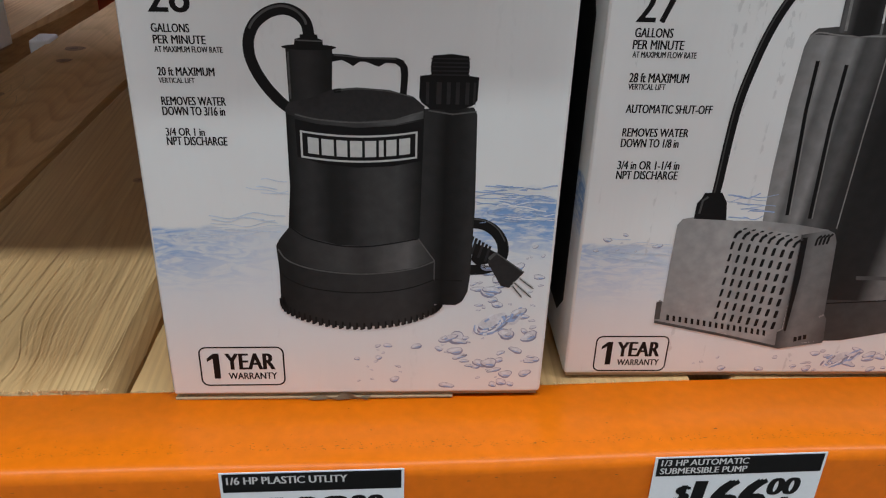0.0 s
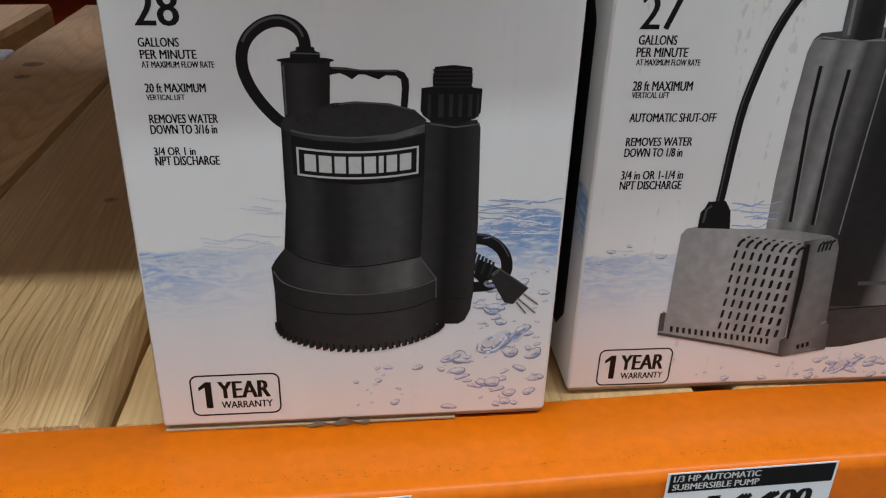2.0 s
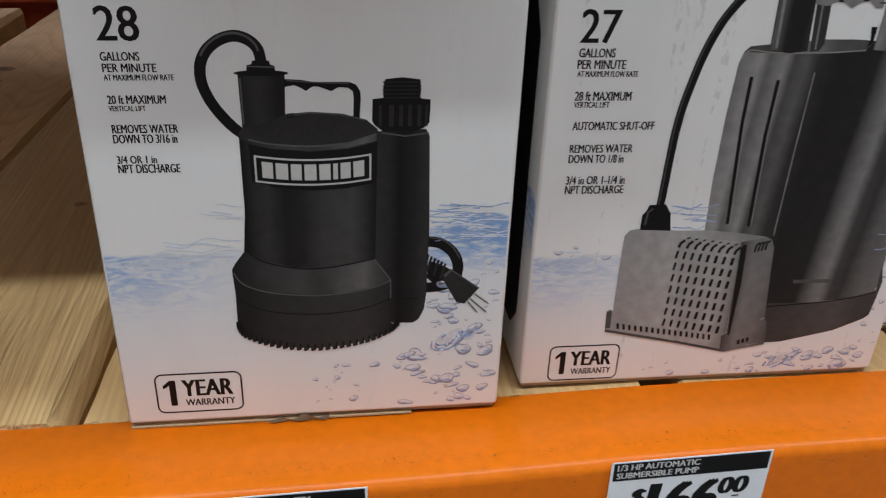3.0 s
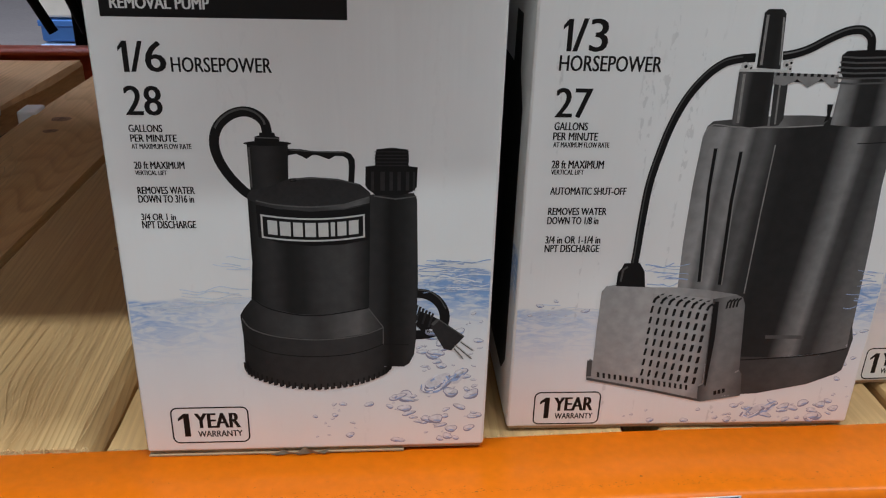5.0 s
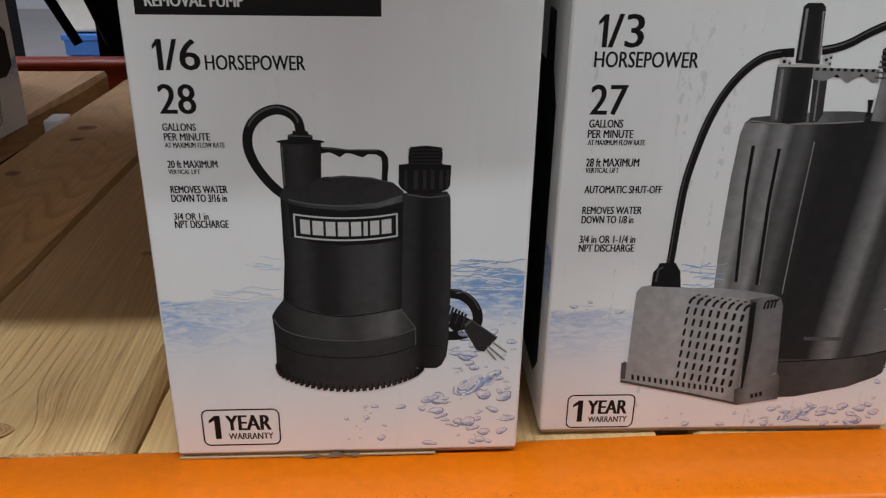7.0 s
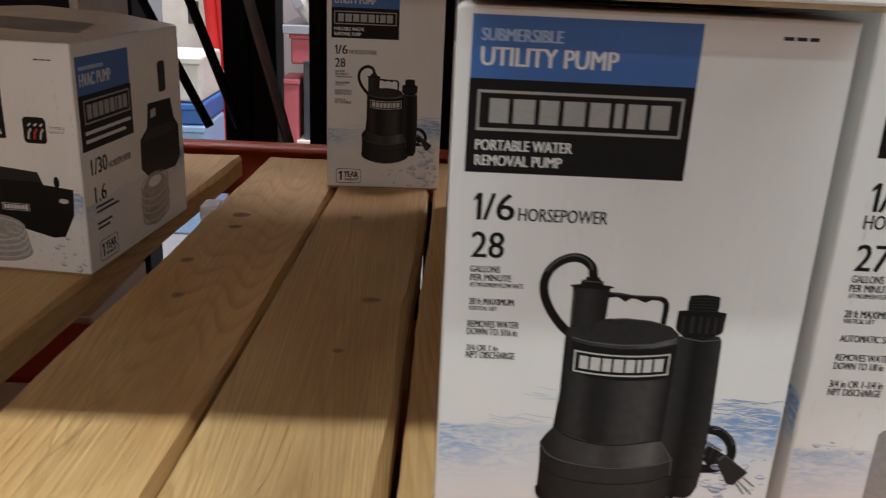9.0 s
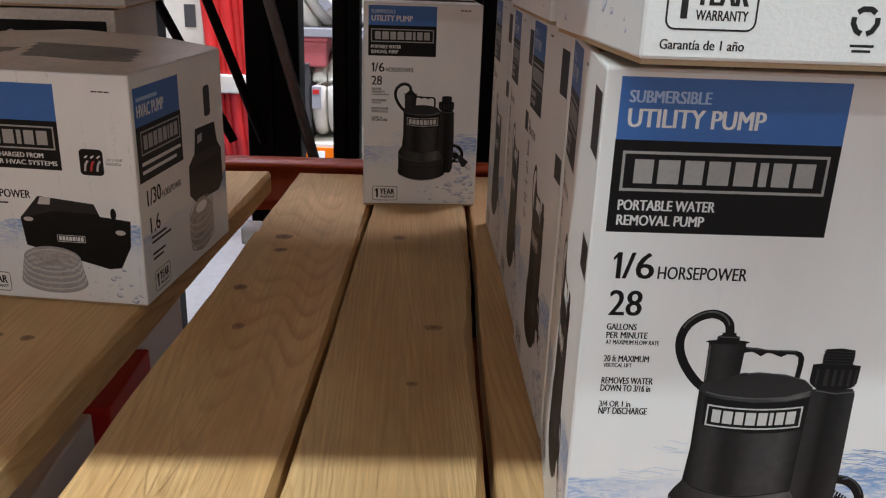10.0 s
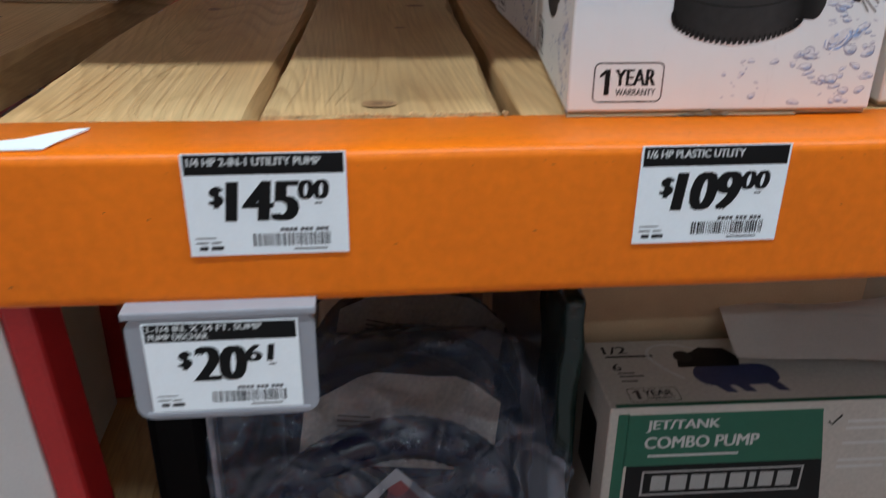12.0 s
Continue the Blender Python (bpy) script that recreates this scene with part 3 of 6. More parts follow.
def smooth_pump_photo(parent):
    """The printed picture of the small round pump, in face coordinates."""
    bm = bmesh.new()
    # power cord behind the pipe, with its plug
    ribbon(bm, spline(mm(132.2, 88.0, 138.3, 87.0, 143.2, 83.7, 146.3, 78.6, 146.7, 72.9, 144.0, 68.5, 139.1, 66.4, 132.0, 66.0), 6), 0.0048, 2, 1)
    ribbon(bm, spline(mm(132.7, 89.7, 138.9, 88.7, 144.0, 85.1, 147.4, 79.5), 6), 0.0005, 2.5, 5)
    for k in range(6):
        ribbon(bm, [(0.1338 + 0.0015 * k, 0.0818 - 0.0009 * k), (0.1318 + 0.0015 * k, 0.0745 - 0.0009 * k)], 0.0011, 3 + 0.1 * k, 2 if k % 2 else 1)
    flat(bm, mm(134.4, 78.8, 139.5, 76.7, 145.0, 73.6, 141.0, 69.1, 135.8, 68.3, 133.3, 70.8), 2.8, 1)
    flat(bm, mm(140.9, 72.7, 143.9, 74.5, 156.7, 64.8, 150.6, 57.3, 146.9, 58.3, 140.4, 69.7), 5, 3)
    ribbon(bm, mm(143.9, 74.2, 156.5, 64.9), 0.0006, 5.5, 5)
    ribbon(bm, mm(141.0, 71.2, 143.9, 74.2), 0.0014, 5.5, 5)
    for a in (mm(154.6, 62.4, 161.1, 57.3), mm(152.4, 60.3, 160.4, 53.0), mm(151.6, 58.8, 156.2, 53.1)):
        ribbon(bm, a, 0.0012, 5, 4)
        ribbon(bm, [(u + 0.0004, v - 0.0005) for u, v in a], 0.0004, 5.5, 2)
    # cable loop, gland, tower and handle
    loop = spline(mm(68.7, 162.4, 67.9, 166.7, 65.2, 169.8, 61.1, 171.5, 56.8, 171.2, 52.6, 169.3, 48.8, 165.8, 46.6, 160.9, 46.5, 155.1, 48.6, 148.9, 52.4, 142.8, 56.9, 137.7, 60.6, 134.8), 6)
    ribbon(bm, loop, 0.0042, 2, 1)
    ribbon(bm, [(u - 0.0004, v + 0.0010) for u, v in loop[4:40]], 0.0009, 2.5, 5)
    flat(bm, mm(65.4, 162.8, 71.7, 162.8, 72.0, 161.4, 73.7, 160.9, 73.7, 157.5, 62.9, 157.5, 63.4, 161.1, 65.3, 161.6), 5, 1)
    ribbon(bm, mm(63.6, 160.7, 73.7, 160.4), 0.0005, 5.4, 5)
    flat(bm, mm(59.8, 158.2, 77.2, 158.4, 76.4, 137.8, 60.1, 137.2), 3)
    flat(bm, oval(0.0685, 0.1582, 0.0102, 0.0011, 20), 4, 1)
    ribbon(bm, mm(60.6, 156.5, 60.7, 138.9), 0.0007, 4, 5)
    flat(bm, mm(76.8, 156.0, 82.8, 155.7, 87.9, 154.9, 101.1, 154.9, 103.8, 153.9, 105.4, 151.4, 105.6, 148.4, 104.8, 137.1, 102.3, 137.1, 102.9, 148.4, 102.5, 151.4, 100.6, 152.7, 97.1, 152.9, 94.4, 151.4, 91.7, 152.4, 89.5, 153.2, 87.3, 153.2, 84.8, 151.5, 82.9, 152.7, 80.5, 153.7, 76.6, 153.0), 3, 1)
    ribbon(bm, mm(77.7, 155.5, 87.9, 154.7, 101.1, 154.4), 0.0005, 3.5, 5)
    # pipe with its nut and thread
    flat(bm, mm(108.0, 135.5, 131.3, 136.4, 132.8, 133.5, 133.8, 94.3, 133.3, 63.2, 132.5, 55.5, 130.3, 50.6, 127.6, 48.8, 112.9, 49.4, 109.3, 77.2, 106.7, 81.7), 3.2, 7)
    ribbon(bm, mm(113.6, 135.0, 123.2, 133.6, 132.5, 134.8), 0.0006, 3.6, 5)
    ribbon(bm, mm(117.7, 61.4, 129.8, 60.8), 0.0005, 6.5, 1)
    flat(bm, mm(110.1, 148.3, 114.6, 148.8, 129.0, 148.5, 132.8, 148.0, 132.5, 139.0, 130.5, 136.9, 125.7, 135.4, 114.3, 135.5, 110.9, 138.1, 109.9, 139.9), 4, 1)
    flat(bm, mm(114.9, 155.9, 121.8, 156.6, 128.5, 155.8, 129.0, 151.8, 128.5, 147.8, 114.5, 147.8, 114.1, 151.9), 4.4, 1)
    for a, b in ((112.5, 113.7), (116.5, 118.5), (120.5, 122.0), (124.0, 125.5), (127.7, 129.2), (130.8, 131.8)):
        flat(bm, mm(a, 137.5, b, 137.5, b, 146.0, a, 146.0), 5, 3)
    for k in range(5):
        ribbon(bm, mm(114.1, 154.8 - 1.51 * k, 129.0, 154.8 - 1.51 * k), 0.0005, 5, 2)
    # barrel, lid and its rim
    flat(bm, mm(58.5, 136.4, 85.4, 133.1, 112.1, 136.8, 110.9, 75.4, 87.7, 72.3, 71.8, 73.8, 56.6, 82.6, 58.5, 103.8), 5)
    flat(bm, mm(58.4, 135.4, 60.1, 137.7, 68.4, 139.4, 76.7, 142.7, 85.9, 143.6, 98.2, 142.8, 107.6, 140.4, 111.8, 136.8, 111.8, 135.0, 100.4, 131.4, 85.2, 130.2, 70.3, 131.4, 62.0, 133.3), 6, 3)
    flat(bm, mm(58.4, 135.4, 62.0, 133.3, 70.3, 131.4, 85.2, 130.2, 100.4, 131.4, 111.8, 135.0, 111.7, 131.8, 100.3, 129.3, 85.1, 128.1, 70.2, 129.3, 58.5, 133.3), 6.2, 6)
    ribbon(bm, spline(mm(62.0, 133.0, 70.3, 131.1, 85.2, 130.0, 100.4, 131.1, 111.5, 134.5), 6), 0.0006, 6.6, 5)
    ribbon(bm, spline(mm(77.9, 142.2, 85.9, 143.1, 98.2, 142.3, 107.1, 140.2), 6), 0.0005, 6.6, 5)
    flat(bm, mm(77.2, 142.9, 79.9, 143.2, 79.9, 141.6, 77.4, 141.4), 6.6, 1)
    # shoulder and base
    flat(bm, mm(57.4, 86.3, 64.4, 81.3, 77.3, 77.8, 87.9, 77.3, 98.6, 78.6, 110.7, 81.0, 117.8, 70.8, 109.1, 67.1, 95.5, 64.9, 82.0, 64.6, 66.0, 66.8, 55.7, 70.9, 51.2, 77.5, 53.1, 80.9), 7, 6)
    flat(bm, mm(51.2, 77.7, 55.7, 70.9, 66.0, 66.8, 82.0, 64.6, 95.5, 64.9, 109.1, 67.1, 117.8, 70.8, 118.1, 49.0, 120.9, 48.9, 117.5, 45.2, 108.5, 41.3, 97.3, 38.7, 84.8, 37.8, 72.4, 39.1, 61.7, 42.2, 53.8, 46.5, 51.7, 51.2, 51.9, 66.5), 6.8, 7)
    ribbon(bm, spline(mm(57.4, 86.1, 64.3, 81.0, 77.3, 77.5, 87.9, 77.0, 98.6, 78.3, 110.7, 80.7), 6), 0.0006, 8, 1)
    ribbon(bm, spline(mm(51.9, 76.0, 55.7, 70.6, 66.0, 66.5, 82.0, 64.3, 95.5, 64.6, 109.1, 66.8, 117.5, 70.2), 6), 0.0006, 8, 5)
    ribbon(bm, mm(110.7, 80.4, 117.6, 70.5, 117.7, 61.4), 0.0005, 8, 5)
    ribbon(bm, spline(mm(52.0, 65.3, 56.3, 61.3, 65.4, 57.4, 81.5, 55.2, 97.9, 55.7, 108.9, 57.9, 117.7, 61.4), 6), 0.0005, 8, 1)
    edge = spline(mm(51.7, 50.9, 53.8, 46.2, 61.6, 41.9, 72.4, 38.8, 84.8, 37.5, 97.3, 38.4, 108.5, 41.0, 117.5, 45.2, 120.6, 48.6), 8)
    for k in range(1, len(edge) - 1, 2):
        u, v = edge[k]
        flat(bm, rect(u - 0.0008, v - 0.0010, u + 0.0006, v + 0.0022), 7.5, 7)
        flat(bm, rect(u + 0.0006, v - 0.0006, u + 0.0014, v + 0.0026), 8, 1)
    ob = part("pump_picture", bm, [PHOTO_A, INK, INK_SOFT, PHOTO_LID, SILVER, PHOTO_SHINE, PHOTO_A_RIM, PHOTO_A_BASE], parent, "printed picture of a black round pump")
    # name plate, bent round the barrel
    bm = bmesh.new()
    flat(bm, mm(61.8, 131.2, 72.6, 128.7, 85.1, 127.8, 100.3, 128.8, 111.7, 131.1, 111.4, 114.7, 99.7, 112.4, 85.6, 111.7, 71.6, 113.3, 62.2, 116.1), 8)
    part("name_plate", bm, INK, parent)
    brand_plate(0.0636, 0.1158, 0.1095, 0.1268, parent, 9, SILVER, sag=0.0020)["on_picture"] = 1
    return ob


def small_box_face(face, seed):
    """Printing of the small pump carton: banner, words, picture and badge."""
    bm = bmesh.new()
    flat(bm, rect(0.0068, 0.2480, 0.1034, 0.2735), 1)
    part("blue_banner", bm, BLUE, face)
    bm = bmesh.new()
    flat(bm, rect(0.0066, 0.2083, 0.1034, 0.2480), 1)
    part("black_banner", bm, INK, face)
    lettering("SUBMERSIBLE", 0.0110, 0.2632, 0.0450, 0.2682, SKY, face, bold=0.06)
    lettering("UTILITY PUMP", 0.0112, 0.2532, 0.0690, 0.2608, PALE, face, bold=0.05)
    brand_plate(0.0105, 0.2264, 0.0995, 0.2434, face, 2)
    lettering("PORTABLE WATER", 0.0108, 0.2180, 0.0530, 0.2226, PALE, face, bold=0.05)
    lettering("REMOVAL PUMP", 0.0109, 0.2114, 0.0490, 0.2160, PALE, face, bold=0.05)
    figure_one(0.0115, 0.1871, 0.0153, 0.1992, 0.0022, INK, face)
    lettering("/6", 0.0162, 0.1872, 0.0299, 0.1992, INK, face, bold=0.03)
    lettering("HORSEPOWER", 0.0320, 0.1873, 0.0721, 0.1932, INK, face, bold=0.03)
    lettering("28", 0.0118, 0.1696, 0.0264, 0.1817, INK, face, bold=0.03)
    lettering("GALLONS", 0.0118, 0.1627, 0.0254, 0.1658, INK, face, bold=0.045)
    lettering("PER MINUTE", 0.0120, 0.1586, 0.0309, 0.1617, INK, face, bold=0.045)
    lettering("AT MAXIMUM FLOW RATE", 0.0120, 0.1556, 0.0367, 0.1578, INK, face, bold=0.045)
    lettering("20 ft MAXIMUM", 0.0121, 0.1470, 0.0329, 0.1502, INK, face, bold=0.045)
    lettering("VERTICAL LIFT", 0.0121, 0.1443, 0.0253, 0.1463, INK, face, bold=0.045)
    lettering("REMOVES WATER", 0.0121, 0.1359, 0.0361, 0.1392, INK, face, bold=0.045)
    lettering("DOWN TO 3/16 in", 0.0120, 0.1320, 0.0354, 0.1354, INK, face, bold=0.045)
    lettering("3/4 OR 1 in", 0.0122, 0.1240, 0.0269, 0.1271, INK, face, bold=0.045)
    lettering("NPT DISCHARGE", 0.0122, 0.1202, 0.0352, 0.1237, INK, face, bold=0.045)
    bars([(0.137, 0.2685, 0.1415, 0.2700), (0.1425, 0.2685, 0.1470, 0.2700), (0.1480, 0.2685, 0.1520, 0.2700)], INK_SOFT, face)
    warranty_badge(0.0133, 0.0072, 0.0512, 0.0280, face)
    bubbles(face, 46, 0.122, 0.006, 0.1640, 0.036, seed, 0.0038)
    bubbles(face, 26, 0.136, 0.036, 0.1650, 0.078, seed + 2, 0.0034)
    bubbles(face, 16, 0.080, 0.008, 0.124, 0.030, seed + 1, 0.0018)
    bubbles(face, 9, 0.134, 0.046, 0.150, 0.060, seed + 5, 0.0042)
    water_lines(face, 0.133, 0.1675, 0.087, 0.1045, 24, seed)
    water_lines(face, 0.133, 0.1675, 0.089, 0.104, 16, seed + 9, BUBBLE_LIGHT)
    water_lines(face, 0.036, 0.058, 0.099, 0.106, 4, seed + 3, SKY_PALE)
    water_lines(face, 0.004, 0.056, 0.080, 0.092, 9, seed + 4, SKY_PALE)
    splash(face, 0.144, 0.0395, 0.0125, seed)
    smooth_pump_photo(face)


def small_pump_box(m, label, skew=0.0):
    """The small pump carton; skew pushes its back sideways, as a carton racks under load."""
    w, d, h = 0.169, 0.164, 0.277
    box = thing("pump_box", m, label, "carton", "small pump cartons")
    carton_body(w, d, h, box)
    for name, mm, ww in (("front_print", FRONT, w), ("side_print", Matrix.Rotation(-math.atan(skew), 4, "Z") @ left_face(d), d)):
        bm = bmesh.new()
        flat(bm, rect(0.0012, 0.0035, ww - 0.0012, h - 0.0015), 0)
        mm = mm @ Matrix.Translation((0, 0, 0.0002))
        face = part(name, bm, WATER_A, box, "white print with blue water", mm)
        small_box_face(face, 3)
        if name == "side_print":
            # the narrow side carries a smaller banner and a slimmer picture
            for c in face.children:
                picture = c.name.split(".")[0] in ("pump_picture", "name_plate") or c.get("on_picture")
                for v in c.data.vertices:
                    v.co.x = 0.082 + (v.co.x - 0.0885) * 0.72 if picture else (v.co.x * 0.62 if v.co.y > 0.10 else v.co.x * 0.95)
            bm = bmesh.new()
            flat(bm, rect(d - 0.030, 0.238, d - 0.003, 0.266), 1)
            flat(bm, rect(d - 0.026, 0.184, d - 0.002, 0.200), 1)
            tagged(part("panel_print", bm, INK_SOFT, face), kind="stuff")
    # the bottom flap shows as a thin raw edge, with a crumpled tape end over the seam
    part("bottom_flap", block(0.0005, -0.0004, -0.0004, 0.1280, 0.012, 0.0006, 0.0002), KRAFT, box, "raw brown cardboard edge")
    bm = bmesh.new()
    fold = [(0.058, 0.0004), (0.064, 0.0022), (0.070, 0.0008), (0.075, 0.0036), (0.081, 0.0014), (0.088, 0.0026)]
    low = [bm.verts.new((u, -0.0012 - 0.0008 * (k % 2), 0.0)) for k, (u, v) in enumerate(fold)]
    high = [bm.verts.new((u + 0.003, -0.0007 - 0.0012 * ((k + 1) % 2), v)) for k, (u, v) in enumerate(fold)]
    for k in range(len(fold) - 1):
        bm.faces.new((low[k], low[k + 1], high[k]))
        bm.faces.new((low[k + 1], high[k + 1], high[k]))
    bmesh.ops.solidify(bm, geom=bm.faces[:], thickness=0.0002)
    part("tape", bm, TAPE, box, "shiny clear tape end")
    for c in box.children:
        if c.name.split(".")[0] in ("carton", "bottom_flap", "tape"):
            for v in c.data.vertices:
                v.co.x += skew * v.co.y
    return box


def tall_box_face(face, seed):
    """Printing of the wide pump carton with the grey float pump."""
    bm = bmesh.new()
    flat(bm, rect(0.014, 0.262, 0.118, 0.292), 1)
    part("blue_banner", bm, BLUE, face)
    bm = bmesh.new()
    flat(bm, rect(0.011, 0.219, 0.1165, 0.262), 1)
    part("black_banner", bm, INK, face)
    lettering("SUBMERSIBLE", 0.018, 0.2795, 0.052, 0.285, SKY, face, bold=0.06)
    lettering("UTILITY PUMP", 0.018, 0.2675, 0.078, 0.2765, PALE, face, bold=0.05)
    brand_plate(0.017, 0.239, 0.113, 0.258, face, 2)
    lettering("PORTABLE WATER REMOVAL PUMP", 0.0165, 0.2245, 0.100, 0.2295, PALE, face, bold=0.05)
    figure_one(0.0120, 0.1946, 0.0162, 0.2079, 0.0022, INK, face)
    lettering("/3", 0.0169, 0.1946, 0.0316, 0.2082, INK, face, bold=0.03)
    lettering("HORSEPOWER", 0.0116, 0.1863, 0.0570, 0.1930, INK, face, bold=0.03)
    lettering("27", 0.0116, 0.1660, 0.0275, 0.1791, INK, face, bold=0.03)
    lettering("GALLONS", 0.0118, 0.1604, 0.0269, 0.1640, INK, face, bold=0.045)
    lettering("PER MINUTE", 0.0116, 0.1558, 0.0320, 0.1594, INK, face, bold=0.045)
    lettering("AT MAXIMUM FLOW RATE", 0.0119, 0.1526, 0.0377, 0.1550, INK, face, bold=0.045)
    lettering("28 ft MAXIMUM", 0.0120, 0.1428, 0.0362, 0.1466, INK, face, bold=0.045)
    lettering("VERTICAL LIFT", 0.0120, 0.1399, 0.0272, 0.1423, INK, face, bold=0.045)
    lettering("AUTOMATIC SHUT-OFF", 0.0124, 0.1303, 0.0483, 0.1339, INK, face, bold=0.045)
    lettering("REMOVES WATER", 0.0123, 0.1204, 0.0401, 0.1240, INK, face, bold=0.045)
    lettering("DOWN TO 1/8 in", 0.0123, 0.1158, 0.0367, 0.1195, INK, face, bold=0.045)
    lettering("3/4 in OR 1-1/4 in", 0.0122, 0.1061, 0.0387, 0.1099, INK, face, bold=0.045)
    lettering("NPT DISCHARGE", 0.0122, 0.1017, 0.0386, 0.1055, INK, face, bold=0.045)
    warranty_badge(0.0136, 0.0038, 0.0491, 0.0237, face)
    bubbles(face, 40, 0.118, 0.004, 0.180, 0.016, seed, 0.0032)
    bubbles(face, 9, 0.060, 0.004, 0.115, 0.012, seed + 1, 0.0022)
    bubbles(face, 14, 0.172, 0.016, 0.184, 0.060, seed + 2, 0.0022)
    bubbles(face, 8, 0.004, 0.066, 0.036, 0.080, seed + 7, 0.0018)
    water_lines(face, 0.003, 0.042, 0.062, 0.074, 9, seed + 4, SKY_PALE)
    water_lines(face, 0.062, 0.085, 0.084, 0.096, 12, seed + 5)
    water_lines(face, 0.168, 0.185, 0.068, 0.092, 16, seed + 6)
    splash(face, 0.134, 0.0105, 0.010, seed)
    # body with its base
    bm = bmesh.new()
    flat(bm, mm(80.7, 78.4, 79.6, 106.9, 79.7, 135.2, 80.7, 157.9, 82.1, 162.9, 84.6, 165.2, 95.9, 166.3, 116.8, 168.1, 130.2, 168.2, 138.9, 167.7, 169.1, 165.9, 171.7, 156.7, 172.1, 134.9, 174.0, 109.2, 175.4, 78.8, 176.2, 62.3, 177.0, 45.9, 143.9, 43.1, 120.0, 40.9, 97.8, 67.2), 2)
    flat(bm, mm(116.5, 43.6, 144.0, 42.8, 162.0, 44.1, 176.4, 48.2, 175.5, 63.0, 178.4, 53.2, 177.7, 43.9, 176.7, 34.8, 173.8, 32.5, 159.5, 26.5, 132.6, 21.2, 104.9, 20.4, 103.3, 41.2), 2.5, 7)
    flat(bm, mm(82.1, 162.9, 84.6, 165.2, 95.9, 166.3, 116.8, 168.1, 130.2, 168.2, 139.0, 167.1, 136.5, 164.0, 117.8, 162.9, 96.5, 162.4), 3, 5)
    ribbon(bm, spline(mm(81.7, 160.3, 84.9, 163.6, 96.5, 162.6, 117.9, 162.7, 136.5, 163.8), 5), 0.0006, 4, 8)
    ribbon(bm, spline(mm(119.9, 41.5, 144.0, 42.8, 161.9, 44.5, 176.3, 47.6), 5), 0.0006, 4, 1)
    flat(bm, mm(130.9, 55.9, 149.9, 55.6, 152.1, 53.6, 131.2, 53.9), 4, 5)
    for a in (mm(87.7, 152.7, 87.8, 132.4, 90.9, 85.9), mm(100.0, 151.3, 99.7, 126.8, 101.5, 84.3)):
        ribbon(bm, a, 0.0016, 4, 1)
        ribbon(bm, [(u + 0.0012, v) for u, v in a], 0.0005, 4, 8)
    ribbon(bm, mm(115.7, 154.5, 115.2, 121.1, 115.1, 79.5), 0.0006, 4, 8)
    ribbon(bm, mm(171.8, 156.2, 154.7, 155.4), 0.0004, 4, 1)
    # towers, post, handle and outlet
    flat(bm, mm(111.1, 163.2, 109.4, 182.3, 115.7, 182.3, 116.9, 166.6, 115.1, 163.5), 4.5, 6)
    ribbon(bm, mm(113.4, 164.0, 112.1, 181.8), 0.0008, 4.8, 8)
    flat(bm, mm(93.1, 163.9, 92.3, 187.3, 108.4, 187.7, 110.0, 163.4, 101.9, 162.4), 5, 6)
    ribbon(bm, mm(95.9, 164.4, 94.9, 186.1), 0.0012, 5.4, 8)
    flat(bm, mm(99.9, 188.9, 99.0, 212.0, 100.6, 213.4, 106.9, 213.5, 108.7, 211.8, 110.9, 188.4), 6, 6)
    ribbon(bm, mm(101.7, 190.1, 100.7, 211.1), 0.0012, 6.4, 8)
    ribbon(bm, mm(110.3, 190.2, 108.0, 210.2), 0.0008, 6.4, 8)
    ribbon(bm, mm(92.3, 187.8, 116.2, 187.7), 0.0012, 6, 3)
    for a, b, r in ((94.5, 189.8, 1.8), (97.0, 189.1, 1.2), (113.0, 190.7, 1.6), (114.9, 191.6, 1.3), (114.9, 189.0, 1.2)):
        flat(bm, oval(a / 1000, b / 1000, r / 1000, r / 1100, 8), 6.5, 3)
        flat(bm, oval(a / 1000 + 0.0004, b / 1000 - 0.0004, r / 2200, r / 2200, 8), 6.8, 1)
    flat(bm, mm(108.5, 186.9, 138.3, 186.4, 139.0, 180.9, 136.1, 180.6, 132.3, 183.4, 129.2, 183.1, 125.0, 180.6, 121.4, 182.8, 118.2, 183.0, 114.3, 181.3, 108.9, 182.0), 5.5, 4)
    for k in range(9):
        flat(bm, [(u + k * 0.00315, v - k * 0.00006) for u, v in mm(109.6, 187.0, 111.1, 187.0, 111.1, 185.7, 109.5, 185.7)], 6, 1)
    for a in (mm(118.2, 183.0, 121.4, 182.8, 119.5, 184.3), mm(129.2, 183.1, 132.3, 183.4, 130.5, 184.6)):
        flat(bm, a, 6, 1)
    flat(bm, mm(136.1, 173.3, 138.8, 173.3, 138.6, 166.6, 136.2, 165.1, 137.1, 168.4), 6, 1)
    flat(bm, mm(139.7, 164.0, 140.1, 185.4, 164.4, 185.5, 168.5, 164.1, 152.9, 163.0), 4.5, 6)
    flat(bm, mm(137.7, 194.7, 139.9, 196.7, 150.2, 197.3, 162.8, 197.3, 165.7, 184.8, 140.8, 184.7, 138.7, 187.9), 6, 1)
    for k in range(6):
        ribbon(bm, [(u - 0.0002 * k, v - 0.00225 * k) for u, v in mm(137.9, 194.2, 145.8, 193.8, 163.5, 194.4)], 0.0008, 7, 5)
    # cord and its gland
    back = spline(mm(150.7, 196.3, 149.4, 202.1, 145.8, 205.1, 141.8, 205.6, 136.8, 204.6, 129.8, 201.4, 122.8, 197.5, 116.8, 195.3, 110.8, 194.1), 6)
    ribbon(bm, back, 0.0038, 5, 1)
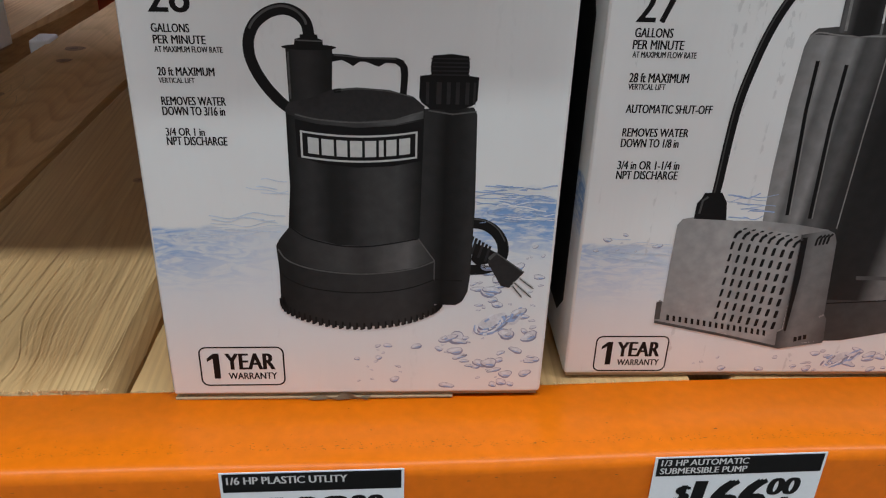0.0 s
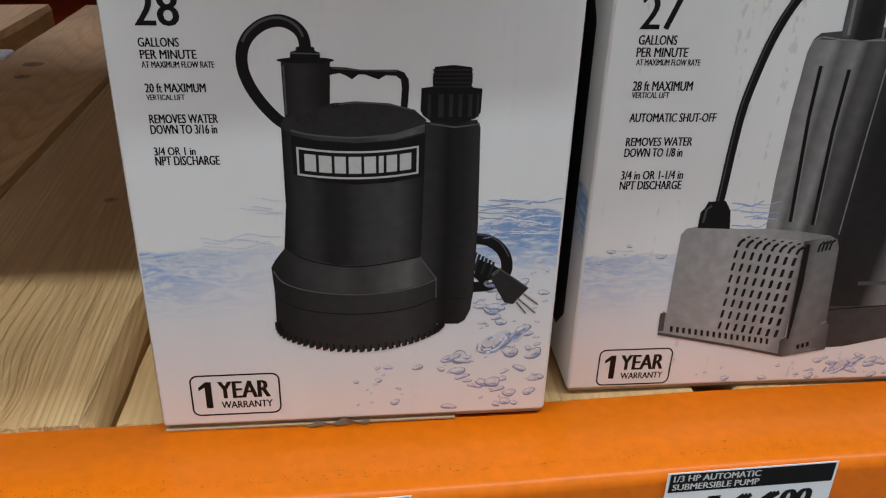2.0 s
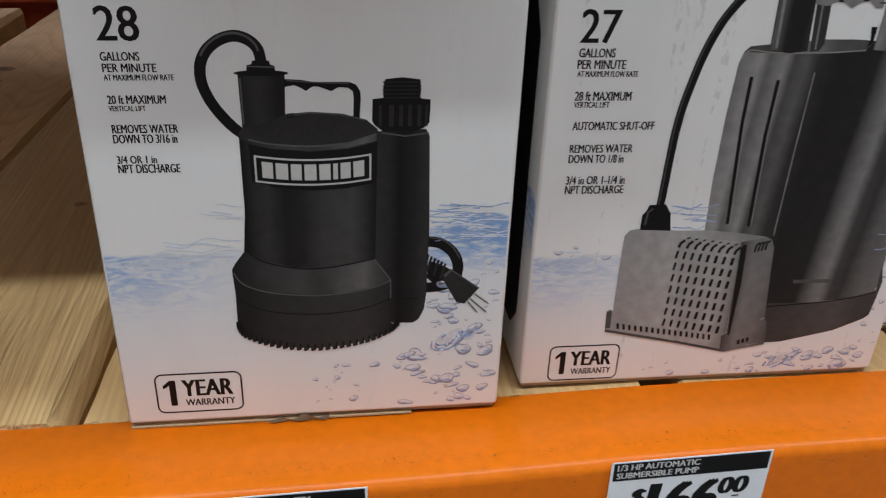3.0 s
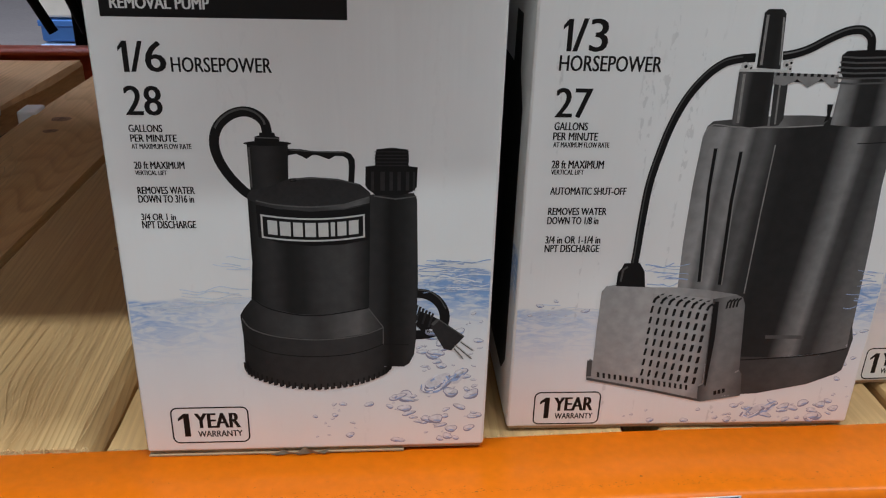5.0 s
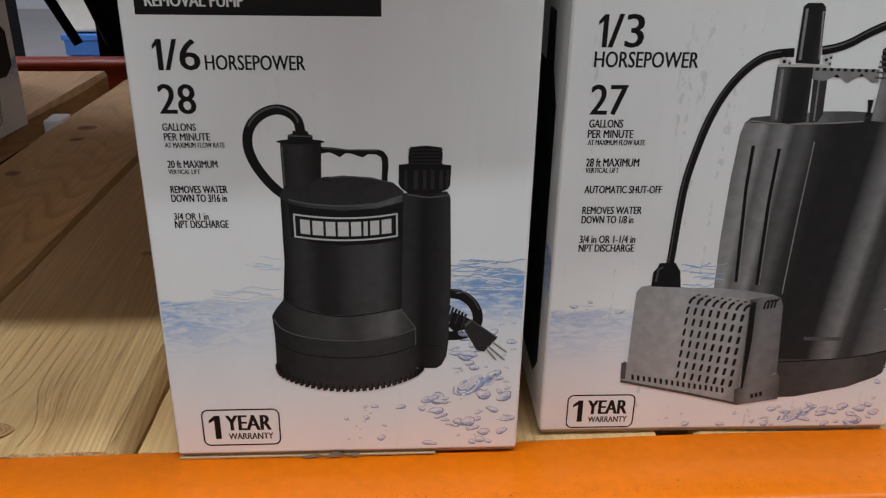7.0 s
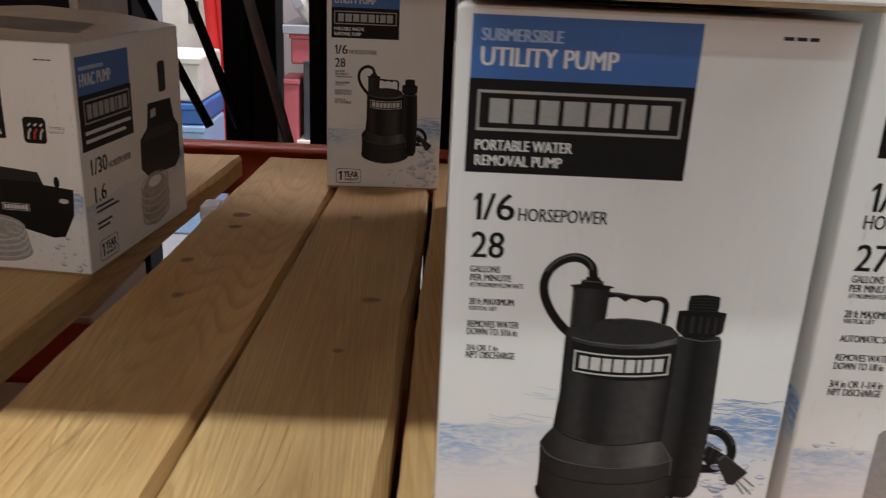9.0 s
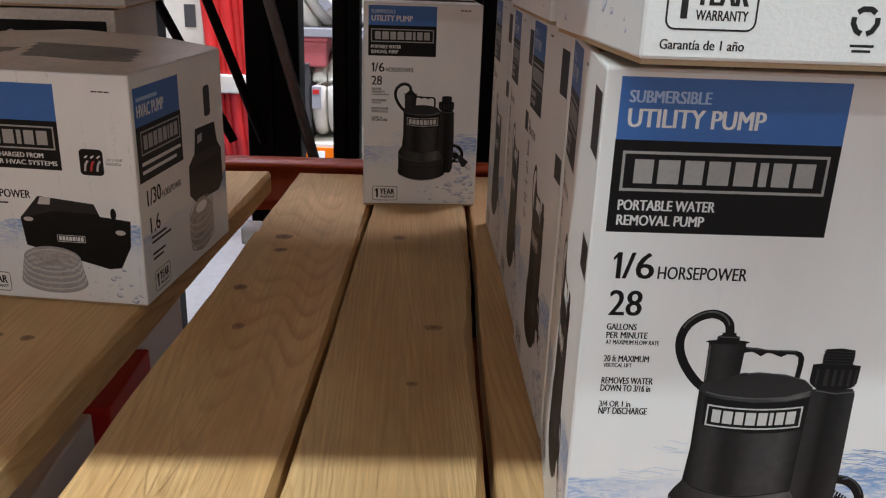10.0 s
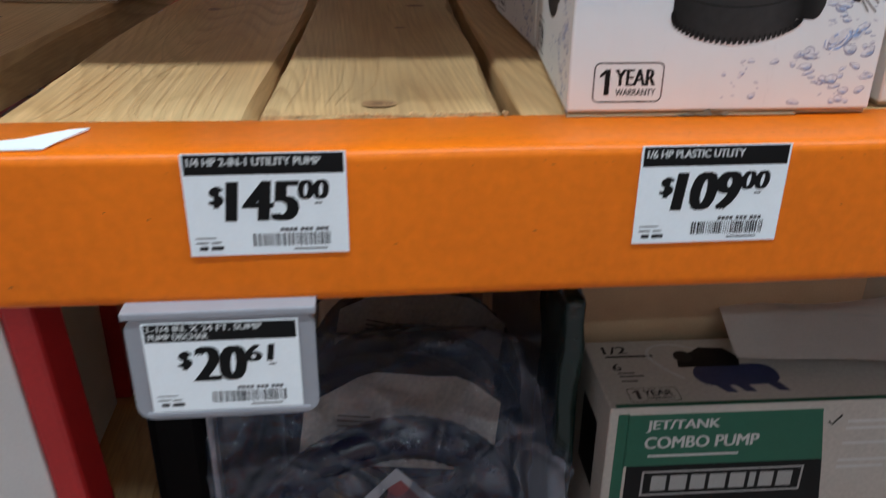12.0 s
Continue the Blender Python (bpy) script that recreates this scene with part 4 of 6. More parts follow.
    ribbon(bm, [(u, v + 0.0008) for u, v in back[6:]], 0.0007, 5.4, 5)
    front = spline(mm(98.6, 193.2, 91.0, 192.5, 84.6, 190.5, 77.7, 185.0, 70.7, 175.6, 65.3, 163.3, 61.4, 148.7, 58.8, 134.7, 57.8, 118.5, 57.3, 101.2, 56.8, 92.9), 6)
    ribbon(bm, front, 0.0038, 5, 1)
    ribbon(bm, [(u - 0.0008, v + 0.0006) for u, v in front[4:]], 0.0006, 5.4, 5)
    flat(bm, mm(49.3, 83.9, 49.4, 91.2, 51.1, 93.3, 52.0, 95.9, 59.6, 96.2, 62.6, 91.7, 64.0, 83.2), 7.2, 1)
    ribbon(bm, mm(51.3, 86.3, 51.8, 92.4, 53.9, 94.1), 0.0010, 7.6, 5)
    # float housing: side, front grille, end and top
    flat(bm, mm(39.8, 31.6, 39.3, 40.6, 40.6, 43.3, 42.4, 42.2, 42.3, 61.7, 42.5, 81.0, 44.5, 83.7, 50.6, 84.8, 68.0, 83.1, 76.2, 24.8, 61.3, 27.1), 7, 4)
    flat(bm, mm(68.0, 83.1, 78.1, 82.4, 99.7, 77.2, 100.6, 71.9, 101.8, 41.2, 102.9, 17.7, 89.7, 19.7, 76.0, 24.1), 7.1, 10)
    flat(bm, mm(99.7, 77.2, 110.5, 79.3, 114.9, 77.4, 116.8, 73.3, 120.8, 35.8, 122.6, 32.7, 124.2, 21.4, 114.3, 19.9, 103.3, 17.3, 101.8, 41.2), 7.1, 5)
    flat(bm, mm(100.3, 73.5, 103.0, 75.3, 104.5, 54.3, 104.4, 27.6, 103.7, 20.8), 7.3, 1)
    flat(bm, mm(68.0, 83.1, 80.9, 83.0, 95.6, 81.6, 112.3, 78.9, 100.4, 76.6, 84.4, 78.6, 67.0, 79.5), 7.4, 4)
    ribbon(bm, mm(39.8, 31.6, 76.0, 23.8, 102.9, 17.3, 124.0, 20.7), 0.0014, 8, 5)
    ribbon(bm, mm(40.6, 42.3, 40.9, 32.9), 0.0026, 8, 5)
    tl, tr, bl, br = mm(69.2, 71.1, 97.3, 66.6, 68.9, 35.1, 97.5, 29.5)
    for r in range(7):
        for c in range(8):
            a, b = c / 7 * (0.94 + 0.06 * c / 7), r / 6
            u = (tl[0] * (1 - a) + tr[0] * a) * (1 - b) + (bl[0] * (1 - a) + br[0] * a) * b
            v = (tl[1] * (1 - a) + tr[1] * a) * (1 - b) + (bl[1] * (1 - a) + br[1] * a) * b
            w = 0.00062 + 0.00022 * c / 7
            flat(bm, [(x + (y - v) * 0.12, y) for x, y in round_rect(u - w, v - 0.0020, u + w, v + 0.0020, 0.0005, 3)], 9, 1)
    for c in range(8):
        a = c / 7
        u, v = tl[0] + (tr[0] - tl[0]) * a, tl[1] + (tr[1] - tl[1]) * a + 0.0036
        ribbon(bm, [(u + 0.0002, v), (u + 0.0010, v + 0.0022), (u + 0.0028, v + 0.0036)], 0.0014, 9, 1)
        flat(bm, [(u + 0.0030, v + 0.0040), (u + 0.0046, v + 0.0042), (u + 0.0054, v + 0.0050), (u + 0.0038, v + 0.0049)], 9, 1)
    for c in range(4):
        ribbon(bm, [(u + 0.0017 * c, v + 0.0003 * c) for u, v in mm(107.4, 71.2, 107.7, 74.6, 109.2, 76.2)], 0.0010, 9, 1)
    for c in range(17):
        flat(bm, [(u + 0.00300 * c, v - 0.00052 * c) for u, v in mm(45.1, 35.5, 46.4, 35.2, 46.7, 32.2, 45.4, 32.5)], 9, 1)
    for c in range(3):
        flat(bm, [(u + 0.0022 * c, v + 0.0006 * c) for u, v in mm(109.1, 23.1, 110.6, 23.4, 111.0, 21.0, 109.5, 20.6)], 9, 1)
    for a in (mm(100.1, 26.4, 102.3, 27.7, 104.0, 26.3, 104.7, 18.0, 101.0, 18.0), mm(118.7, 34.2, 120.6, 35.5, 122.5, 33.4, 123.8, 23.8, 121.0, 23.9)):
        flat(bm, a, 9.4, 5)
        ribbon(bm, a[:2], 0.0008, 9.6, 8)
    part("pump_picture", bm, [PHOTO_B, INK, INK_SOFT, SILVER, PHOTO_G, PHOTO_G2, PHOTO_B_TOP, PHOTO_B_BASE, PHOTO_SHINE2, INK, PHOTO_G3], face, "printed picture of a black pump with grey float")


def tall_pump_box(m, label):
    w, d, h = 0.187, 0.17, 0.31
    box = thing("pump_box", m, label, "carton", "wide pump cartons")
    carton_body(w, d, h, box)
    bm = bmesh.new()
    flat(bm, rect(0.0012, 0.0035, w - 0.0012, h - 0.0015), 0)
    face = part("front_print", bm, WATER_B, box, "white print with pale blue water", FRONT @ Matrix.Translation((0, 0, 0.0002)))
    tall_box_face(face, 21)
    bm = bmesh.new()
    flat(bm, rect(0.0012, 0.0035, d - 0.0012, h - 0.0015), 0)
    side = part("side_print", bm, WATER_A, box, "white print with a dark pump picture", left_face(d) @ Matrix.Translation((0, 0, 0.0002)))
    bm = bmesh.new()
    flat(bm, [(0.035, 0.020), (0.140, 0.020), (0.152, 0.032), (0.152, 0.165), (0.140, 0.180), (0.138, 0.205), (0.120, 0.205), (0.118, 0.180), (0.060, 0.180), (0.045, 0.150), (0.035, 0.060)], 1)
    part("pump_picture", bm, PHOTO_A, side, "printed picture of a black pump")
    return box


# ---- setting ----
SHELF = 0.998
bm = block(-9, -9, -0.12, 9, 9, 0.0)
tagged(part("floor", bm, CONCRETE), "grey polished concrete warehouse floor", "floor", kind="structure")
bm = block(-9, -9, 6.2, 9, 9, 6.32)
tagged(part("ceiling", bm, CEIL), "pale high roof deck with strip lights", "ceiling", kind="structure")
for name, b in (("wall_south", (-9, -9.2, 0, 9, -9, 6.2)), ("wall_north", (-9, 9, 0, 9, 9.2, 6.2)), ("wall_west", (-9.2, -9, 0, -9, 9, 6.2)), ("wall_east", (9, -9, 0, 9.2, 9, 6.2))):
    tagged(part(name, block(*b), WALL), "plain grey hall wall", "wall", kind="structure")


def light_housing(x, y):
    t = thing("ceiling_light", pose(x, y, 5.47), "long white strip light hung under the roof", "lamp", "strip lights")
    part("housing", block(-4.5, -0.14, 0.0, 4.5, 0.14, 0.07, 0.01), CEIL, t)
    for s in (-3, 3):
        part("hanger", block(s - 0.01, -0.01, 0.07, s + 0.01, 0.01, 0.73), DARK_METAL, t)
    return t


for y in (-0.70, -2.9, -6.0, 3.3):
    light_housing(0, y)


def beam_profile(x0, x1, y, ztop, flip=False):
    """A cold-formed step beam: rounded front edge, folded lip underneath."""
    s = -1 if flip else 1
    prof = [(0.0545, -0.004), (0.0525, 0.0018), (0.010, 0.0015)]
    prof += [(0.006 - 0.006 * math.sin(radians(a)), -0.0045 + 0.006 * math.cos(radians(a))) for a in range(0, 91, 15)]
    prof += [(0.0, -0.072)]
    prof += [(0.005 - 0.005 * math.cos(radians(a)), -0.074 - 0.005 * math.sin(radians(a))) for a in range(0, 91, 30)]
    prof += [(0.040, -0.079), (0.040, -0.0765), (0.0045, -0.0765), (0.0025, -0.072), (0.0025, -0.008), (0.0445, -0.004)]
    bm = bmesh.new()
    n = 60
    rings = []
    for k in range(n + 1):
        x = x0 + (x1 - x0) * k / n
        wob = 0.0004 * math.sin(x * 9.0) + 0.0003 * math.sin(x * 23.0)
        rings.append([bm.verts.new((x, y + s * (a + wob), ztop + z + wob)) for a, z in prof])
    for A, B in zip(rings, rings[1:]):
        for i in range(len(prof)):
            j = (i + 1) % len(prof)
            bm.faces.new((A[i], B[i], B[j], A[j]))
    bmesh.ops.recalc_face_normals(bm, faces=bm.faces)
    return bm


def rack_beam(x0, x1, y, ztop, mat, label, flip=False):
    t = thing("rack_beam", pose((x0 + x1) / 2, y, ztop - 0.08), label, "beam")
    smooth(part("beam_profile", beam_profile(x0 - (x0 + x1) / 2, x1 - (x0 + x1) / 2, 0, 0.08, flip), mat, t))
    return t


main_beam = rack_beam(-1.3, 1.5, 0.2655, 0.9965, ORANGE, "orange painted steel rack beam with scuffed edge")
rack_beam(-1.3, 1.5, 1.300, 1.006, ORANGE_SHADED, "rear orange rack beam in shade", True)
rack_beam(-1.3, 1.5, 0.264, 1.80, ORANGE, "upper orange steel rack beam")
rack_beam(-1.3, 1.5, 1.335, 1.80, ORANGE_SHADED, "upper rear orange rack beam", True)
rack_beam(-1.3, 1.5, 0.264, 0.53, ORANGE_SHADED, "lower orange steel rack beam")
rack_beam(-1.3, 1.5, 1.335, 0.53, ORANGE_SHADED, "lower rear orange rack beam", True)


def board(name, corners, ztop, thick, label, seed, mat=None, parent_kind="deck boards", wane=0.0):
    """A sawn board; corners: left and right x at its front and back ends. Edges wander a little and are slightly worn."""
    (fl, fr, fy), (bl, br, by) = corners
    rnd = random.Random(seed)
    bm = bmesh.new()
    n = 40
    ox, oy = (fl + fr) / 2, (fy + by) / 2
    rings = []
    ph = [rnd.uniform(0, 6) for _ in range(4)]
    for k in range(n + 1):
        t = k / n
        y = fy + (by - fy) * t
        l = fl + (bl - fl) * t + 0.0010 * math.sin(y * 13 + ph[0]) + 0.0005 * rnd.uniform(-1, 1)
        r = fr + (br - fr) * t + 0.0010 * math.sin(y * 11 + ph[1]) + 0.0005 * rnd.uniform(-1, 1)
        w = 0.0035 + 0.0012 * math.sin(y * 17 + ph[2])
        cup = 0.0006
        q = w + wane * max(0.0, 0.55 + 0.45 * math.sin(y * 21 + 1.0)) * rnd.uniform(0.75, 1.2)
        prof = [(l, -thick), (l, -w), (l + w * 0.35, -w * 0.35), (l + w, 0), (l + (r - l) * 0.25, -cup), (l + (r - l) * 0.5, -cup * 1.4), (l + (r - l) * 0.75, -cup), (r - q, 0), (r - q * 0.4, -w * 0.9 - q * 0.25), (r, -w - q * 0.9), (r, -thick)]
        rings.append([bm.verts.new((x - ox, y - oy + (rnd.uniform(-0.0012, 0.0012) if k in (0, n) else 0), z)) for x, z in prof])
    for A, B in zip(rings, rings[1:]):
        for i in range(len(A)):
            j = (i + 1) % len(A)
            bm.faces.new((A[i], B[i], B[j], A[j]))
    for ring, rev in ((rings[0], False), (rings[-1], True)):
        f = bm.faces.new(ring[::-1] if rev else ring)
        f.material_index = 1
    bmesh.ops.recalc_face_normals(bm, faces=bm.faces)
    ob = part(name, bm, [mat or WOOD, WOOD_END])
    ob.matrix_basis = pose(ox, oy, ztop)
    return tagged(ob, label, "board", parent_kind)


BOARD_LABEL = "sawn softwood deck board with knots on the rack"
boards = []
for k, c in enumerate([
        ((-0.740, -0.600, 0.319), (-0.696, -0.556, 1.235)),
        ((-0.593, -0.446, 0.319), (-0.548, -0.389, 1.235)),
        ((-0.391, -0.2555, 0.3185), (-0.345, -0.2185, 1.232)),
        ((-0.2505, -0.1180, 0.3178), (-0.2130, -0.0880, 1.235)),
        ((-0.1115, 0.0280, 0.3188), (-0.0810, 0.0560, 1.235)),
        ((0.0330, 0.1605, 0.3190), (0.0610, 0.1880, 1.235)),
        ((0.1775, 0.3180, 0.3185), (0.205, 0.345, 1.235)),
        ((0.3240, 0.4620, 0.3188), (0.35, 0.488, 1.235))]):
    boards.append(board("deck_board", c, SHELF + (0.0024 if k == 3 else 0.0), 0.032 if k == 1 else 0.038, BOARD_LABEL, 40 + k, wane=0.006 if k == 3 else 0.0))
for k in range(4):
    x = -1.32 + 0.146 * k
    boards.append(board("deck_board", ((x, x + 0.139, 0.319), (x + 0.03, x + 0.169, 1.235)), SHELF, 0.038, BOARD_LABEL, 70 + k))
for k in range(6):
    x = 0.475 + 0.146 * k
    boards.append(board("deck_board", ((x, x + 0.139, 0.319), (x + 0.03, x + 0.169, 1.235)), SHELF, 0.038, BOARD_LABEL, 80 + k))
for k in range(19):
    x = -1.28 + 0.145 * k
    boards.append(board("deck_board", ((x, x + 0.141, 0.320), (x, x + 0.141, 1.285)), 1.797, 0.038, "softwood board of the upper rack deck", 100 + k, parent_kind="upper deck boards"))
for k in range(19):
    x = -1.28 + 0.145 * k
    boards.append(board("deck_board", ((x, x + 0.141, 0.320), (x, x + 0.141, 1.285)), 0.5375, 0.038, "softwood board of the lower rack deck", 130 + k, parent_kind="lower deck boards"))

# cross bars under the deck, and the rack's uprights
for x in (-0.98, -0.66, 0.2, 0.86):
    t = thing("cross_bar", pose(x, 0.8, 0.925), "orange steel cross bar under the deck boards, shade put into its colour", "bar", "deck cross bars")
    part("bar_body", block(-0.02, -0.49, 0.0, 0.02, 0.49, 0.034, 0.002), ORANGE_SHADED, t)
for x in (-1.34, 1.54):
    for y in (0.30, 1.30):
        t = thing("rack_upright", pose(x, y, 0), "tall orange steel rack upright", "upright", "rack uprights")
        part("post", block(-0.038, -0.036, 0, 0.038, 0.036, 4.2, 0.004), ORANGE_SHADED, t)
        part("foot_plate", block(-0.06, -0.06, 0, 0.06, 0.06, 0.008), ORANGE_SHADED, t)


def knot(parent, x, y, rx, ry, turn=0.0, figure=0):
    """A grown-in knot, a hair proud of the sawn face, with the grain flowing round it."""
    m = Matrix.Translation((x - parent.location.x, y - parent.location.y, 0.0002)) @ pose(0, 0, 0, 0, 0, turn)
    bm = bmesh.new()

    def wavy(a, b, k):
        return [(u * (1 + 0.10 * math.sin(3 * t + k)), v * (1 + 0.08 * math.sin(2 * t + 2 * k))) for t, (u, v) in zip([math.tau * q / 26 for q in range(26)], oval(0, 0, a, b, 26))]
    flat(bm, wavy(rx, ry, 1), 0)
    for k, f in enumerate((0.86, 0.70, 0.52)):
        ring_shape(bm, wavy(rx * f, ry * f, k), wavy(rx * (f - 0.07), ry * (f - 0.07), k), 1, 1)
    flat(bm, wavy(rx * 0.34, ry * 0.36, 3), 2, 1)
    ribbon(bm, [(-rx * 0.5, -ry * 0.1), (-rx * 0.1, ry * 0.06), (rx * 0.45, ry * 0.02)], 0.0005, 3, 2)
    part("knot", bm, [KNOT_RING, KNOT, SCUFF], parent, "dark brown knot", m)
    if figure:
        # long pointed loops of darker late wood drawn out along the board
        bm = bmesh.new()
        rnd = random.Random(int(abs(x) * 1e4))
        for k in range(figure):
            a, up, down = rx * (1.2 + 0.85 * k), 0.03 + 0.03 * k, 0.10 + 0.055 * k
            pts = []
            for q in range(61):
                t = math.tau * q / 60
                v = math.cos(t)
                u = a * math.copysign(abs(math.sin(t)) ** 1.5, math.sin(t)) * (1 + 0.16 * math.sin(3 * t + k))
                pts.append((u + 0.0006 * math.sin(7 * t + k), v * (up if v > 0 else down)))
            ribbon(bm, pts, rnd.uniform(0.0006, 0.0011), 0)
        tagged(part("grain_figure", bm, FIGURE, parent, "darker grain lines round the knot", m), kind="stuff")


def grain_lines(parent, xk, yk, x0, x1, y0, y1, seed):
    """Late-wood lines along a board that bend round a knot and crowd beside it."""
    rnd = random.Random(seed)
    bm = bmesh.new()
    x = x0
    while x < x1:
        side = 1 if x > xk else -1
        pts = []
        top = y1 - rnd.uniform(0.0, 0.5) * (y1 - y0)
        for q in range(34):
            y = y0 + (top - y0) * q / 33
            push = 0.016 * math.exp(-((y - yk) / 0.030) ** 2) * math.exp(-abs(x - xk) / 0.030)
            lean = 0.030 * (y - y0)
            pts.append((x + side * push + lean + 0.0009 * math.sin(y * 24 + x * 60) - parent.location.x, y - parent.location.y))
        lo = rnd.randrange(0, 12) if rnd.random() < 0.4 else 0
        ribbon(bm, pts[lo:], rnd.uniform(0.0002, 0.0006), 0)
        x += rnd.uniform(0.0018, 0.0052) if x > xk else rnd.uniform(0.004, 0.010)
    m = Matrix.Translation((0, 0, 0.00012))
    tagged(part("grain_figure", bm, FIGURE, parent, "darker grain lines round the knot", m), kind="stuff")


def splinters(parent, x0, x1, y, z, count, seed):
    """Torn fibres along a sawn end."""
    rnd = random.Random(seed)
    bm = bmesh.new()
    for k in range(count):
        x = rnd.uniform(x0, x1) - parent.location.x
        a, l, h = rnd.uniform(-0.9, 0.9), rnd.uniform(0.0012, 0.0045), rnd.uniform(-0.0040, 0.0004)
        w = rnd.uniform(0.0002, 0.0005)
        p = Vector((x, y - parent.location.y + 0.0005, h))
        d = Vector((math.sin(a) * l * 0.8, -abs(math.cos(a)) * l * 0.45, rnd.uniform(-0.0012, 0.0006)))
        v = [bm.verts.new(q) for q in (p + Vector((-w, 0, 0)), p + Vector((w, 0, 0)), p + Vector((0, 0, 2 * w)), p + d)]
        for f in ((0, 1, 2), (0, 3, 1), (1, 3, 2), (2, 3, 0)):
            bm.faces.new([v[i] for i in f])
    tagged(part("torn_fibre", bm, FIBRE, parent, "pale torn wood fibres"), kind="stuff")


splinters(boards[3], -0.2495, -0.1190, 0.3178, SHELF, 420, 5)
splinters(boards[2], -0.388, -0.257, 0.3185, SHELF, 150, 6)
splinters(boards[4], -0.109, 0.028, 0.3188, SHELF, 130, 7)
splinters(boards[1], -0.590, -0.448, 0.319, SHELF, 120, 8)
splinters(boards[5], 0.034, 0.159, 0.3190, SHELF, 160, 9)
splinters(boards[6], 0.179, 0.316, 0.3185, SHELF, 120, 10)
knot(boards[3], -0.188, 0.3375, 0.0095, 0.0075)
grain_lines(boards[3], -0.188, 0.3375, -0.2420, -0.1240, 0.324, 0.60, 3)
grain_lines(boards[2], -0.330, 0.300, -0.380, -0.275, 0.324, 0.66, 8)
knot(boards[3], -0.145, 0.667, 0.009, 0.0070)
knot(boards[3], -0.164, 0.560, 0.005, 0.0045)
knot(boards[3], -0.182, 0.922, 0.008, 0.0090)
knot(boards[2], -0.321, 0.923, 0.011, 0.0100)
knot(boards[2], -0.3175, 0.876, 0.008, 0.0070, 20)
knot(boards[2], -0.341, 0.761, 0.007, 0.0080, -2, 2)
knot(boards[2], -0.324, 0.668, 0.006, 0.0080, -1, 4)
knot(boards[1], -0.530, 0.640, 0.007, 0.0060)
knot(boards[1], -0.50, 0.635, 0.006, 0.0060)

# ---- cartons on the shelf ----
LIFT = SHELF + 0.0002


def sized(m, w, h):
    """A pose with the carton's width and height adjusted; cartons of one kind differ a little."""
    return m @ Matrix.Diagonal((w, 1.0, h, 1.0))


small_pump_box(sized(pose(-0.0885, 0.3125, LIFT + 0.0004, 0, 0, -1.0), 1.0, 1.034), "white pump carton with blue water print on the beam edge", 0.085)
small_first = small_pump_box(sized(pose(-0.0720, 0.482, LIFT, 0, 0, 0.3), 1.0, 1.03), "white pump carton standing behind the first one")
for x, y, rz, w, h, lab in ((-0.0700, 0.660, -0.5, 1.0, 1.02, "white pump carton third in the row"),
                         (-0.0690, 0.832, 0.6, 1.0, 1.025, "white pump carton at the back of the row"),
                         (-0.2340, 1.066, 2.2, 0.905, 0.967, "white pump carton alone at the rear of the shelf")):
    c = copy_thing(small_first, pose(x, y, LIFT, 0, 0, rz) @ Matrix.Diagonal((w, 1.0, h / 1.03, 1.0)))
    c["label"] = lab
wide_first = tall_pump_box(sized(pose(0.0950, 0.3235, LIFT, 0, 0, -1.6), 1.005, 1.037), "wide white pump carton with a grey float pump picture")
c = copy_thing(wide_first, sized(pose(0.2985, 0.356, LIFT), 1.005, 1.037))
c["label"] = "wide white pump carton set further back"
c = copy_thing(wide_first, sized(pose(0.100, 0.508, LIFT, 0, 0, 1.0), 1.005, 1.037))
c["label"] = "wide white pump carton in the second row"


def lying_box(m, w, d, h, label):
    """A carton laid on top of the row: badge, Spanish warranty line and a recycling mark low on its face."""
    box = thing("pump_box", m, label, "carton", "stacked cartons")
    carton_body(w, d, h, box)
    bm = bmesh.new()
    flat(bm, rect(0.0012, 0.0035, w - 0.0012, h - 0.0015), 0)
    face = part("front_print", bm, CARTON, box, "", FRONT @ Matrix.Translation((0, 0, 0.0002)))
    warranty_badge(0.0085, 0.0135, 0.0440, 0.036, face, INK_SOFT)
    lettering("Garantía de 1 año", 0.0075, 0.0062, 0.0405, 0.0100, INK_SOFT, face, bold=0.04)
    bm = bmesh.new()
    for a in (90, 210, 330):
        p = [(0.0865 + 0.0048 * math.cos(radians(a + s)), 0.0190 + 0.0048 * math.sin(radians(a + s))) for s in (-48, -20, 20, 48)]
        ribbon(bm, p, 0.0022, 2)
    part("recycling_mark", bm, INK_SOFT, face)
    bars([(0.082, 0.0092, 0.0915, 0.0102), (0.083, 0.0072, 0.0905, 0.0082), (0.098, 0.0182, 0.112, 0.0192)], INK_SOFT, face)
    bm = bmesh.new()
    flat(bm, rect(0.0012, 0.0035, d - 0.0012, h - 0.0015), 0)
    side = part("side_print", bm, WATER_A, box, "white print with blue water", left_face(d) @ Matrix.Translation((0, 0, 0.0002)))
    bubbles(side, 40, 0.01, 0.01, d - 0.01, 0.06, 5)
    return box


TOP = LIFT + 0.277 * 1.034 + 0.0025
upper = lying_box(sized(pose(-0.0857, 0.275, TOP + 0.0034, -1.3, 0, 0), 0.94, 0.94), 0.182, 0.19, 0.20, "white carton stacked on top of the front carton")
c = copy_thing(upper, pose(-0.085, 0.497, TOP, 0, 0, 1.0))
c["label"] = "white carton stacked on the second carton"
c = copy_thing(upper, pose(-0.082, 0.695, TOP, 0, 0, -1.0))
c["label"] = "white carton stacked at the back of the row"


